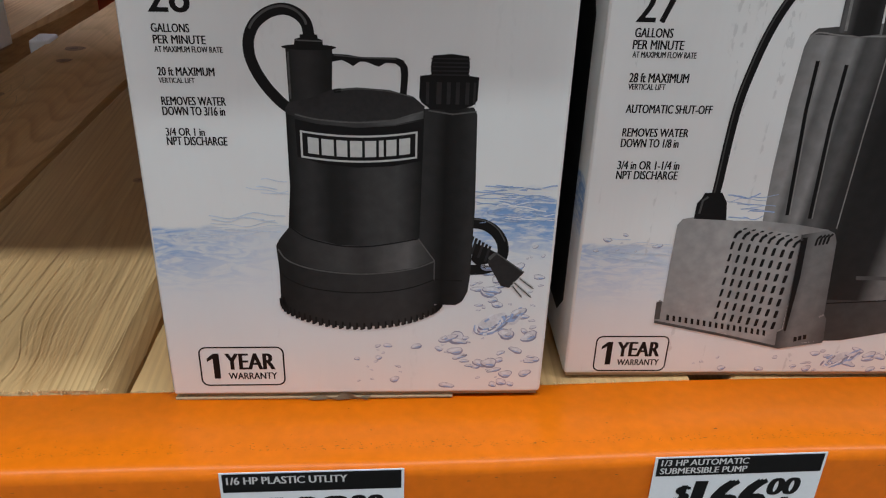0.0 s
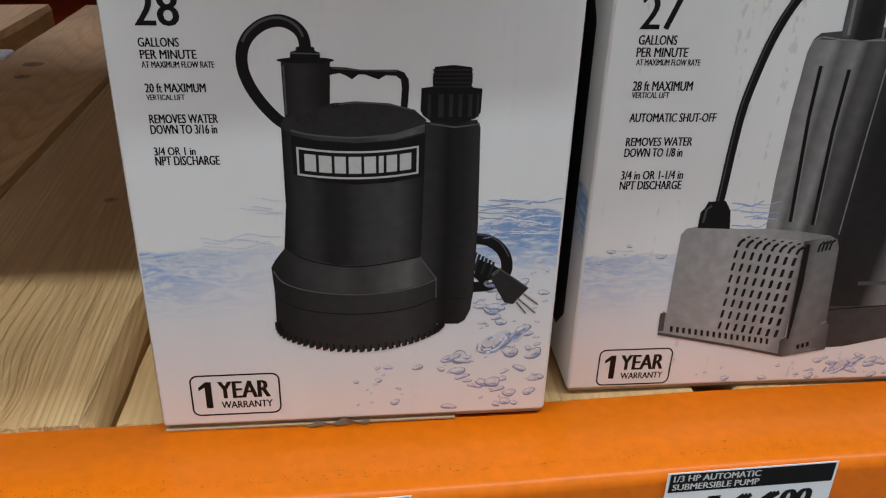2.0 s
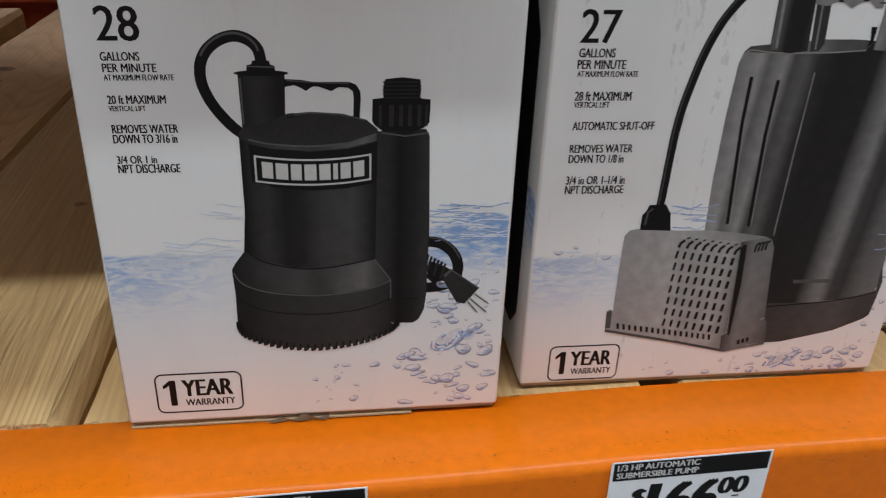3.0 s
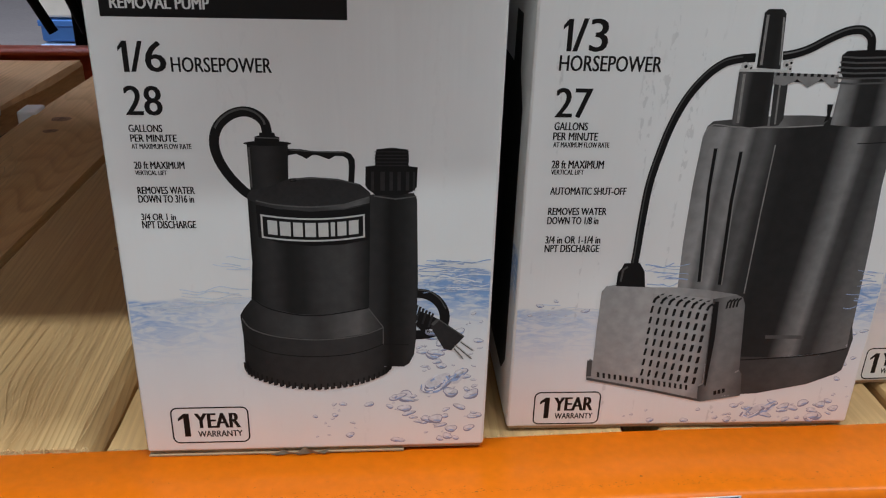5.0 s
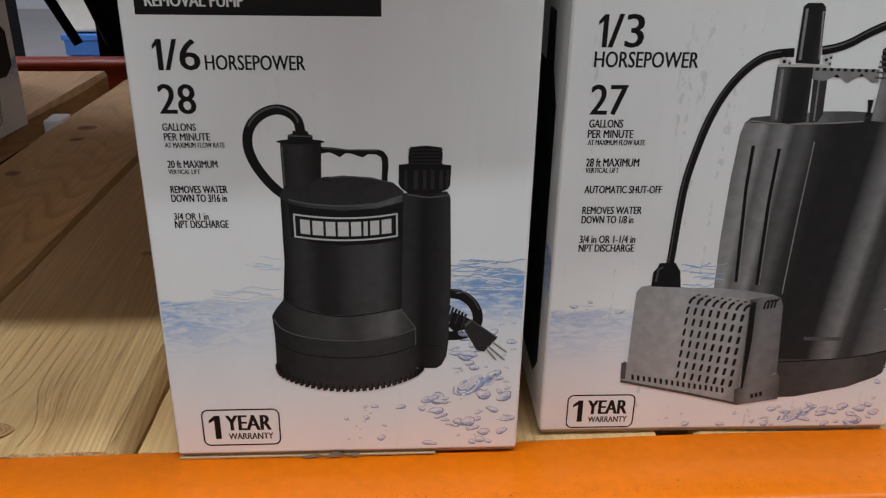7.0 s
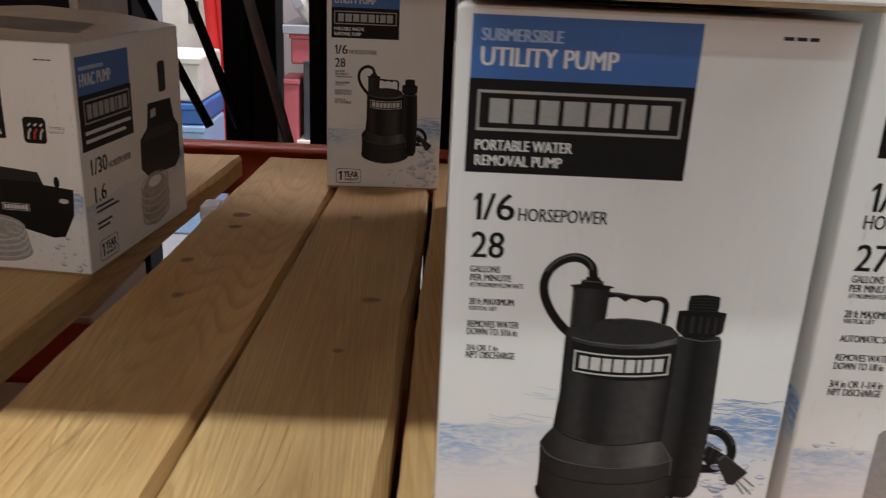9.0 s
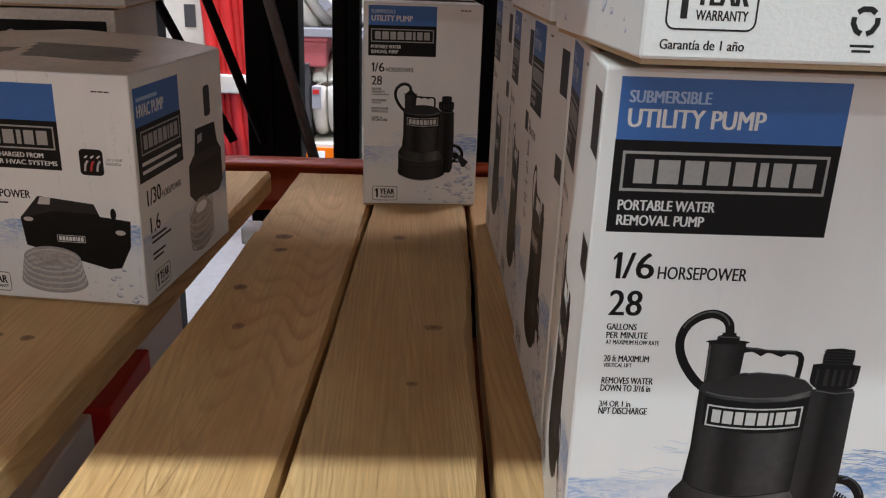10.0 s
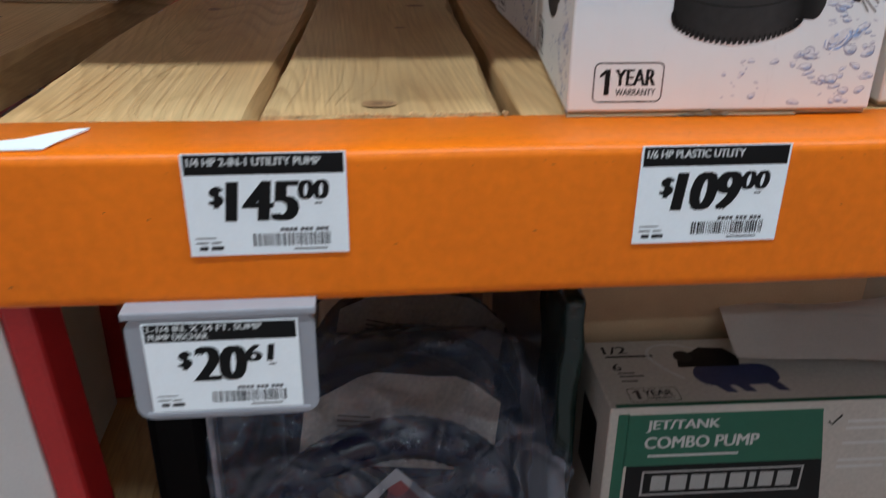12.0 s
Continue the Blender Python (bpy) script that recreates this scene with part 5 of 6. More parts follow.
def hvac_box(m, label):
    w, d, h = 0.285, 0.214, 0.225
    box = thing("hvac_pump_box", m, label, "carton", "condensate pump cartons")
    carton_body(w, d, h, box)
    bm = bmesh.new()
    flat(bm, rect(0.0012, 0.0035, w - 0.0012, h - 0.0015), 0)
    face = part("front_print", bm, WATER_B, box, "", FRONT @ Matrix.Translation((0, 0, 0.0002)))
    bm = bmesh.new()
    flat(bm, rect(0.095, 0.180, 0.213, 0.214), 1)
    part("blue_banner", bm, BLUE, face)
    bm = bmesh.new()
    flat(bm, rect(0.092, 0.134, 0.213, 0.180), 1)
    part("black_banner", bm, INK, face)
    lettering("HVAC PUMP", 0.100, 0.188, 0.160, 0.199, PALE, face, bold=0.05)
    brand_plate(0.098, 0.153, 0.209, 0.175, face, 2)
    lettering("TO OTHER HVAC SYSTEMS", 0.120, 0.138, 0.209, 0.1425, PALE, face, bold=0.06)
    lettering("DISCHARGED FROM", 0.140, 0.145, 0.196, 0.1495, PALE, face, bold=0.06)
    lettering("HORSEPOWER", 0.120, 0.105, 0.178, 0.113, INK, face, bold=0.04)
    bm = bmesh.new()
    flat(bm, round_rect(0.231, 0.131, 0.254, 0.156, 0.004), 1)
    for k, s in enumerate((1, 2, 1)):
        ribbon(bm, spline([(0.2355 + k * 0.006, 0.135), (0.2365 + k * 0.006, 0.141), (0.239 + k * 0.006, 0.145)], 4), 0.002, 2, s)
        ribbon(bm, [(0.236 + k * 0.006, 0.1475), (0.239 + k * 0.006, 0.1500)], 0.0015, 2, 3)
    part("indicator_picture", bm, [INK, SILVER, RED, PALE], face)
    lettering("LED STATUS", 0.257, 0.1455, 0.2725, 0.1480, INK, face)
    lettering("INDICATOR", 0.257, 0.1415, 0.2715, 0.1440, INK, face)
    bars([(0.249, 0.2085, 0.2545, 0.2097), (0.2555, 0.2085, 0.2605, 0.2097), (0.2615, 0.2085, 0.266, 0.2097), (0.115, 0.099, 0.155, 0.1005), (0.075, 0.062, 0.098, 0.0635)], INK_SOFT, face)
    bm = bmesh.new()
    flat(bm, [(0.165, 0.0855), (0.185, 0.108), (0.240, 0.103), (0.245, 0.091), (0.275, 0.088), (0.273, 0.062), (0.262, 0.040), (0.250, 0.038), (0.168, 0.058)], 1)
    flat(bm, [(0.165, 0.0855), (0.185, 0.108), (0.240, 0.103), (0.243, 0.093), (0.200, 0.094)], 2, 1)
    flat(bm, oval(0.173, 0.0845, 0.005, 0.0022, 16), 3, 2)
    flat(bm, oval(0.264, 0.0760, 0.005, 0.0025, 16), 3, 2)
    flat(bm, [(0.187, 0.107), (0.198, 0.1075), (0.196, 0.100), (0.184, 0.100)], 3, 2)
    flat(bm, oval(0.2585, 0.0940, 0.003, 0.006, 12), 3, 0)
    flat(bm, [p for p in oval(0.192, 0.046, 0.029, 0.0115, 20, 0, 180)] + [p for p in oval(0.192, 0.022, 0.034, 0.0125, 20, 180, 360)], 3.6, 3)
    flat(bm, oval(0.192, 0.0462, 0.017, 0.0062, 24), 8, 3)
    for k in range(9):
        ring_shape(bm, oval(0.192, 0.022 + k * 0.0030, 0.033 - 0.0006 * k, 0.0120, 28), oval(0.192, 0.0222 + k * 0.0030, 0.0315 - 0.0006 * k, 0.0108, 28), 4 + 0.4 * k, 2 if k % 2 else 5)
    part("pump_picture", bm, [INK, INK_SOFT, SILVER, PHOTO_COIL, PAPER, GREY_PLASTIC], face, "printed picture of a black pump and clear tubing")
    brand_plate(0.200, 0.0635, 0.228, 0.0705, face, 9, PALE)
    bubbles(face, 26, 0.225, 0.005, 0.28, 0.04, 8, 0.003)
    warranty_badge(0.112, 0.008, 0.146, 0.028, face)
    bm = bmesh.new()
    flat(bm, rect(0.0012, 0.0035, d - 0.0012, h - 0.0015), 0)
    side = part("side_print", bm, WATER_B, box, "", right_face(w) @ Matrix.Translation((0, 0, 0.0002)))
    bm = bmesh.new()
    flat(bm, rect(0.005, 0.176, 0.099, 0.212), 1)
    part("blue_banner", bm, BLUE, side)
    bm = bmesh.new()
    flat(bm, rect(0.005, 0.123, 0.100, 0.176), 1)
    part("black_banner", bm, INK, side)
    lettering("HVAC PUMP", 0.010, 0.184, 0.064, 0.196, PALE, side, bold=0.05)
    bars([(0.010, 0.199, 0.052, 0.2025)], SKY, side)
    brand_plate(0.013, 0.148, 0.096, 0.171, side, 2)
    bars([(0.012, 0.138, 0.096, 0.1415), (0.012, 0.130, 0.085, 0.1335)], PALE, side)
    lettering("1/30", 0.016, 0.098, 0.044, 0.114, INK, side, bold=0.04)
    lettering("HORSEPOWER", 0.047, 0.098, 0.090, 0.105, INK, side, bold=0.04)
    lettering("1.6", 0.018, 0.070, 0.038, 0.086, INK, side, bold=0.04)
    bars([(0.018, 0.064, 0.050, 0.0665), (0.018, 0.059, 0.060, 0.0615), (0.018, 0.047, 0.045, 0.0495), (0.018, 0.042, 0.040, 0.0445)], INK_SOFT, side)
    warranty_badge(0.018, 0.008, 0.052, 0.030, side)
    bm = bmesh.new()
    flat(bm, [(0.110, 0.080), (0.112, 0.112), (0.128, 0.122), (0.133, 0.148), (0.186, 0.146), (0.192, 0.122), (0.202, 0.112), (0.203, 0.074), (0.190, 0.064), (0.125, 0.068)], 1)
    flat(bm, [(0.116, 0.108), (0.130, 0.120), (0.190, 0.118), (0.198, 0.108)], 2, 1)
    flat(bm, [(0.138, 0.140), (0.150, 0.141), (0.149, 0.132), (0.137, 0.131)], 3, 3)
    flat(bm, round_rect(0.160, 0.156, 0.177, 0.190, 0.004), 1, 1)
    flat(bm, oval(0.137, 0.040, 0.033, 0.030, 32), 2, 2)
    for k in range(9):
        ring_shape(bm, oval(0.137, 0.024 + k * 0.0042, 0.032, 0.013, 28), oval(0.137, 0.0246 + k * 0.0042, 0.0295, 0.0118, 28), 3 + 0.4 * k, 3 if k % 2 else 2)
    flat(bm, oval(0.137, 0.060, 0.015, 0.006, 24), 8, 4)
    part("pump_picture", bm, [INK, INK_SOFT, PHOTO_COIL, SILVER, PAPER], side, "printed picture of a black pump and clear tubing")
    return box


hvac = hvac_box(pose(-0.6899, 0.7381, LIFT, 0, 0, -7.0) @ Matrix.Diagonal((0.968, 1.07, 0.975, 1.0)), "white carton of a black condensate pump with tubing")
# its top flaps stand up a little, dusty, with a printed picture
bm = bmesh.new()
n = 48
g = [[bm.verts.new((0.001 + 0.283 * i / n, 0.0005 + 0.213 * j / n, 0.2256 + 0.013 * (j / n) ** 1.2 * max(0.0, math.sin(math.pi * min(1.0, 0.10 + 0.90 * i / n))) ** 0.8 + 0.0006 * math.sin(i * 0.4) * math.sin(j * 0.3))) for j in range(n + 1)] for i in range(n + 1)]
for i in range(n):
    for j in range(n):
        u, v = i / n, j / n
        dark = abs(u - 0.66 + 0.25 * (v - 0.4)) < 0.20 and abs(v - 0.45) < 0.16 or abs(u - 0.17 - 0.2 * v) < 0.15 and abs(v - 0.33) < 0.14
        bm.faces.new((g[i][j], g[i + 1][j], g[i + 1][j + 1], g[i][j + 1])).material_index = 1 if dark else 0
smooth(part("top_flap", bm, [DUSTY_SHADED, DUSTY_DARK], hvac, "dusty bulging top flap"))


def rear_box(m, h, label):
    w, d = 0.30, 0.20
    box = thing("brown_white_box", m, label, "carton", "rear cartons")
    carton_body(w, d, h, box, DUSTY_SHADED)
    face = part("front_print", bmesh.new(), INK, box, "dark printed band", FRONT @ Matrix.Translation((0, 0, 0.0004)))
    bm = bmesh.new()
    flat(bm, rect(0.130, h - 0.060, 0.290, h - 0.013), 1)
    bm.to_mesh(face.data)
    bm.free()
    bm = bmesh.new()
    for k, u in enumerate((0.150, 0.180, 0.210, 0.240, 0.270)):
        flat(bm, oval(u, h - 0.037, 0.009, 0.013, 16) if k % 2 else round_rect(u - 0.009, h - 0.048, u + 0.009, h - 0.026, 0.003), 2)
    tagged(part("icon_print", bm, SILVER, face), kind="stuff")
    lettering("HVAC", 0.135, h - 0.024, 0.158, h - 0.018, PALE, face)
    return box


rear_box(pose(-0.823, 0.980, LIFT, 0, 0, 3.0), 0.252, "dusty white carton with a dark band behind another")
rear_box(pose(-0.808, 0.973, LIFT + 0.2545, 0, 0, 4.0), 0.20, "dusty carton stacked on the rear carton")


# ---- price labels ----
def price_label(m, title, dollars, cents, label, extra=""):
    t = thing("price_label", m, label, "price label", "price labels")
    W, Hh = 0.0768, 0.0525
    bm = block(0, -0.00035, 0, W, 0, Hh)
    sheet = part("paper", bm, PAPER, t)
    face = part("band", bmesh.new(), INK, t, "", FRONT @ Matrix.Translation((0, 0, 0.0004)))
    bm = bmesh.new()
    flat(bm, rect(0.0012, 0.0418, W - 0.0012, Hh - 0.0006), 1)
    bm.to_mesh(face.data)
    bm.free()
    if extra:
        lettering(title, 0.0030, 0.0476, 0.0030 + 0.0026 * len(title) * 0.93, 0.0510, PALE, face, bold=0.05)
        lettering(extra, 0.0030, 0.0430, 0.0030 + 0.0026 * len(extra) * 0.93, 0.0464, PALE, face, bold=0.05)
    else:
        lettering(title, 0.0030, 0.0462, 0.0028 + 0.00238 * len(title), 0.0502, PALE, face, bold=0.05)
    a, n = (0.0195, 0.0330) if len(dollars) == 3 else (0.0240, 0.0245)
    lettering("$", a - 0.0075, 0.0250, a - 0.0020, 0.0360, INK, face, bold=0.10, slant=0.1)
    lettering(dollars, a, 0.0178, a + n, 0.0385, INK, face, bold=0.10, slant=0.12)
    lettering(cents, a + n + 0.0015, 0.0285, a + n + 0.0150, 0.0385, INK, face, bold=0.10, slant=0.1)
    rnd = random.Random(len(title) + int(dollars))
    rows, x = [], 0.0305
    while x < 0.0685:
        w = rnd.choice((0.0003, 0.0003, 0.0006, 0.0009))
        rows.append((x, 0.0045, x + w, 0.0112))
        x += w + rnd.choice((0.0004, 0.0005, 0.0009))
    bars(rows, INK, face, name="barcode")
    rows = [(0.0440 + k * 0.0021 + (0.0012 if k > 3 else 0) + (0.0012 if k > 6 else 0), 0.0122, 0.0456 + k * 0.0021 + (0.0012 if k > 3 else 0) + (0.0012 if k > 6 else 0), 0.0140) for k in range(10)]
    rows += [(0.0030, 0.0092, 0.0130, 0.0097), (0.0030, 0.0066, 0.0090, 0.0073), (0.0105, 0.0066, 0.0150, 0.0073), (0.0045, 0.0030, 0.0085, 0.0050), (0.0100, 0.0030, 0.0160, 0.0050), (0.0500, 0.0022, 0.0660, 0.0029), (0.0610, 0.0262, 0.0645, 0.0270)]
    bars(rows, INK_SOFT, face)
    return t


FACE_Y = 0.2648
price_label(pose(-0.2824, FACE_Y, 0.9458, 0, 0, 0), "1/4 HP 2-IN-1 UTILITY PUMP", "145", "00", "white price label with black header on orange beam")
price_label(pose(-0.0613, FACE_Y, 0.9447, 0, 0, 0), "1/6 HP PLASTIC UTLITY", "109", "00", "white price label of the small pump on orange beam")
price_label(pose(0.1237, FACE_Y, 0.9468, 0, -0.4, 0), "1/3 HP AUTOMATIC", "166", "00", "white price label of the wide pump on orange beam", "SUBMERSIBLE PUMP")

t = thing("label_holder", pose(-0.3190, 0.262, 0.8560), "grey plastic label holder hanging under the beam", "label holder")
bm = bmesh.new()
a = [(u, v) for u, v in round_rect(0.001, 0, 0.0945, 0.0620, 0.009)]
lo = [bm.verts.new((u, -0.0060, v)) for u, v in a]
hi = [bm.verts.new((u, -0.0030, v)) for u, v in a]
bm.faces.new(lo)
bm.faces.new(hi[::-1])
for k in range(len(a)):
    bm.faces.new((lo[k], hi[k], hi[(k + 1) % len(a)], lo[(k + 1) % len(a)]))
bmesh.ops.recalc_face_normals(bm, faces=bm.faces)
part("plate", bm, GREY_PLASTIC, t)
part("top_rail", block(0.0, -0.0072, 0.0600, 0.0955, 0.0060, 0.0645, 0.001), GREY_PLASTIC, t)
part("rim", block(0.006, -0.0072, 0.002, 0.090, -0.0058, 0.005, 0.0005), GREY_PLASTIC, t)
price_label(pose(-0.3096, 0.2555, 0.8615), "1-1/4 IN. X 24 FT. SUMP", "20", "61", "white price label in a grey plastic holder", "PUMP DISCHAR")

# torn sticker and dark scuffs on the beam
t = thing("torn_sticker", pose(-0.347, 0.2835, 0.9992), "torn white sticker scrap stuck on the beam top", "sticker")
bm = bmesh.new()
f = bm.faces.new([bm.verts.new((u, v, 0.0)) for u, v in ((-0.024, -0.0115), (0.002, -0.0110), (0.005, -0.002), (0.0150, 0.019), (0.006, 0.0185), (-0.005, 0.012), (-0.012, 0.006), (-0.028, 0.001))])
r = bmesh.ops.extrude_face_region(bm, geom=[f])
for v in r["geom"]:
    if isinstance(v, bmesh.types.BMVert):
        v.co.z += 0.0004 + 0.0010 * max(0.0, v.co.x / 0.02)
bmesh.ops.recalc_face_normals(bm, faces=bm.faces)
part("scrap", bm, PAPER, t)
rnd = random.Random(11)
bm = bmesh.new()


def fleck(x, y, z, s, upright, thin=0.4):
    a = rnd.uniform(0, math.tau)
    pts = [(s * math.cos(a + t) * rnd.uniform(0.6, 1.2), s * thin * math.sin(a + t) * rnd.uniform(0.6, 1.2)) for t in (0, 1.3, 2.4, 3.6, 5.0)]
    bm.faces.new([bm.verts.new((x + u, y, z + v) if upright else (x + u, y + v, z)) for u, v in pts])


for k in range(1100):     # a dotted line of wear behind the rounded edge
    x = rnd.uniform(-0.45, 0.36)
    fleck(x, 0.0095 + abs(rnd.gauss(0, 0.0026)), 0.0826, rnd.uniform(0.00015, 0.00045) * (2 if k % 40 == 0 else 1), False)
for k in range(40):
    fleck(rnd.uniform(-0.45, 0.36), rnd.uniform(0.012, 0.046), 0.0826, rnd.uniform(0.0002, 0.0008), False, 0.25)
for k in range(60):      # along the lower side of the bend
    fleck(rnd.uniform(-0.45, 0.36), -0.0005, rnd.uniform(0.072, 0.0745), rnd.uniform(0.0003, 0.0012), True, 0.2)
for k in range(26):
    fleck(rnd.uniform(-0.45, 0.36), -0.0005, rnd.uniform(0.01, 0.07), rnd.uniform(0.0003, 0.0012), True, 0.3)
ob = part("paint_scuffs", bm, SCUFF, main_beam, "dark scuffs in the orange paint", Matrix.Translation((-0.1, 0.0, 0.0)))
tagged(ob, kind="stuff")
bm = bmesh.new()
flat(bm, [(0.0, 0.003), (0.006, 0.0025), (0.0085, -0.002), (0.0100, -0.0035), (0.0078, -0.0036), (0.0055, 0.0008), (0.001, 0.0016)], 0)
part("black_mark", bm, SCUFF, main_beam, "black scrape mark", Matrix.Translation((0.052, -0.0006, 0.0745)) @ FRONT)

# ---- goods on the lower shelf ----
LOW = 0.5380


def green_box(m, label):
    w, d, h = 0.44, 0.085, 0.255
    box = thing("tank_pump_box", m, label, "carton", "green pump cartons")
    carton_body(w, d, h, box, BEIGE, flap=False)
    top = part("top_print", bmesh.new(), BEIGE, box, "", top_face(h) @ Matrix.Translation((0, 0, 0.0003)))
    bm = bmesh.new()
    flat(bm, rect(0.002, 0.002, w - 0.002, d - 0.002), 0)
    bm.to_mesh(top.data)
    bm.free()
    lettering("1/2", 0.012, 0.066, 0.030, 0.076, INK_SOFT, top, bold=0.04)
    lettering("6", 0.014, 0.044, 0.020, 0.053, INK_SOFT, top, bold=0.04)
    bars([(0.012, 0.061, 0.048, 0.0635), (0.016, 0.040, 0.028, 0.0415), (0.016, 0.036, 0.034, 0.0375), (0.016, 0.030, 0.028, 0.0315)], INK_SOFT, top)
    warranty_badge(0.016, 0.006, 0.052, 0.022, top, INK_SOFT)
    bm = bmesh.new()
    # a lying tank on feet with a motor block and hose above it
    flat(bm, round_rect(0.070, 0.022, 0.132, 0.048, 0.012), 1, 0)
    flat(bm, [(0.062, 0.046), (0.066, 0.062), (0.078, 0.066), (0.086, 0.072), (0.104, 0.070), (0.112, 0.058), (0.108, 0.046)], 2, 1)
    flat(bm, oval(0.070, 0.060, 0.007, 0.008, 16), 2.4, 3)
    for u in (0.080, 0.094, 0.118):
        flat(bm, [(u, 0.024), (u + 0.010, 0.024), (u + 0.014, 0.013), (u + 0.006, 0.014)], 2, 0)
    ribbon(bm, spline([(0.082, 0.070), (0.066, 0.077), (0.050, 0.074), (0.044, 0.062), (0.052, 0.044), (0.062, 0.032)], 6), 0.0026, 2, 2)
    part("pump_picture", bm, [PHOTO_NAVY, INK, SILVER, INK_SOFT], top, "printed picture of a dark blue tank pump")
    bm = bmesh.new()
    flat(bm, rect(0.004, 0.0, w * 0.52, 0.004), 1)
    part("green_edge", bm, GREEN, top)
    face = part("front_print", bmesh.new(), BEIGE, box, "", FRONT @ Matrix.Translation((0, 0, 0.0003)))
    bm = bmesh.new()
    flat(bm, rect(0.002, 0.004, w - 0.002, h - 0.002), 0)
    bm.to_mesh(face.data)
    bm.free()
    bm = bmesh.new()
    flat(bm, [(0.013, 0.205), (0.158, 0.205), (0.150, 0.249), (0.013, 0.249)], 1)
    flat(bm, rect(0.006, 0.004, 0.014, 0.250), 1)
    part("green_banner", bm, GREEN, face)
    bm = bmesh.new()
    flat(bm, [(0.016, 0.110), (0.172, 0.110), (0.158, 0.205), (0.016, 0.205)], 1)
    part("black_banner", bm, INK, face)
    lettering("JET/TANK", 0.027, 0.234, 0.078, 0.244, SILVER, face, bold=0.05)
    lettering("COMBO PUMP", 0.027, 0.220, 0.108, 0.230, SILVER, face, bold=0.05)
    bars([(0.030, 0.2125, 0.095, 0.2145)], SILVER, face)
    brand_plate(0.028, 0.178, 0.146, 0.200, face, 2)
    bars([(0.030, 0.166, 0.112, 0.1705), (0.030, 0.156, 0.092, 0.1605)], SILVER, face)
    bars([(0.170, 0.236, 0.235, 0.2385), (0.170, 0.230, 0.225, 0.2325), (0.170, 0.217, 0.210, 0.2195), (0.170, 0.202, 0.215, 0.2045), (0.170, 0.196, 0.205, 0.1985)], SILVER, face)
    bm = bmesh.new()
    ribbon(bm, [(0.156, 0.238), (0.159, 0.235), (0.165, 0.243)], 0.0018, 2)
    part("tick_mark", bm, INK, face)
    bm = bmesh.new()
    flat(bm, rect(0.0012, 0.0035, d - 0.0012, h - 0.0015), 0)
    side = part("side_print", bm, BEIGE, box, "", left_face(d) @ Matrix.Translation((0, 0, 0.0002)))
    bm = bmesh.new()
    flat(bm, rect(0.020, 0.165, 0.060, 0.225), 1)
    part("black_banner", bm, INK, side)
    return box


green_box(pose(-0.0365, 0.334, LOW - 0.004, 0, 0, -1.5), "white and green tank pump carton under the shelf")
t = thing("film_pack", pose(-0.070, 0.352, LOW, 0, 0, -5), "dark green pack in glossy film beside the carton", "pack")
bm = block(0.004, 0.01, 0.14, 0.020, 0.12, 0.318, 0.005, 2)
bmesh.ops.subdivide_edges(bm, edges=[e for e in bm.edges if e.calc_length() > 0.05], cuts=9, use_grid_fill=True)
for v in bm.verts:
    k = noise.noise(v.co * 38)
    v.co += Vector((0.004 * k, -0.005 * noise.noise(v.co * 30 + Vector((4, 1, 2))) + 0.05 * max(0.0, v.co.z - 0.2), 0.003 * k))
smooth(part("upper_wrap", bm, GREEN_FILM, t))
bm = block(0.002, 0.006, 0, 0.015, 0.11, 0.185, 0.005, 2)
bmesh.ops.subdivide_edges(bm, edges=[e for e in bm.edges if e.calc_length() > 0.05], cuts=9, use_grid_fill=True)
for v in bm.verts:
    v.co += Vector((0.004 * noise.noise(v.co * 35), 0.004 * noise.noise(v.co * 42), 0.0 if v.co.z < 0.01 else 0.02 * noise.noise(v.co * 20)))
smooth(part("lower_wrap", bm, GREY_PLASTIC, t, "pale grey film"))
t = thing("red_brown_box", pose(-0.20, 0.80, LOW), "red brown cardboard box at the back of the shelf", "carton")
part("carton", block(0, 0, 0, 0.15, 0.20, 0.295, 0.002), RUST_CARD, t)
part("tape", block(0.05, 0.0, 0.2952, 0.09, 0.20, 0.2956), TAPE, t)
t = thing("brown_box", pose(-0.045, 0.432, LOW), "plain brown cardboard box on the lower shelf", "carton")
part("carton", block(0, 0, 0, 0.52, 0.33, 0.300, 0.002), KRAFT, t)
part("tape", block(0.24, -0.0003, 0.10, 0.29, 0.0, 0.2995), TAPE, t)
# loose leaflet on the green carton
t = thing("leaflet", pose(0.066, 0.362, LOW + 0.2575, 0, 0, -9), "loose white printed leaflet lying on the carton", "leaflet")
bm = bmesh.new()
n = 12
vs = [[bm.verts.new((0.19 * i / n, 0.100 * j / 4 + 0.012 * (1 - i / n), 0.003 + 0.012 * (j / 4) ** 2 + 0.006 * math.sin(3.0 * i / n + j * 0.5) ** 2)) for j in range(5)] for i in range(n + 1)]
for i in range(n):
    for j in range(4):
        bm.faces.new((vs[i][j], vs[i + 1][j], vs[i + 1][j + 1], vs[i][j + 1]))
sheet = smooth(part("sheet", bm, BEIGE_PAPER, t))
bm = bmesh.new()
for u, v, w in ((0.040, 0.060, 0.022), (0.045, 0.050, 0.014), (0.085, 0.064, 0.030), (0.080, 0.052, 0.040), (0.130, 0.060, 0.030)):
    bm.faces.new([bm.verts.new(p) for p in ((u, v, 0.0185), (u + w, v, 0.0185), (u + w, v + 0.003, 0.0190), (u, v + 0.003, 0.0190))])
tagged(part("print_bar", bm, SILVER, t), kind="stuff")

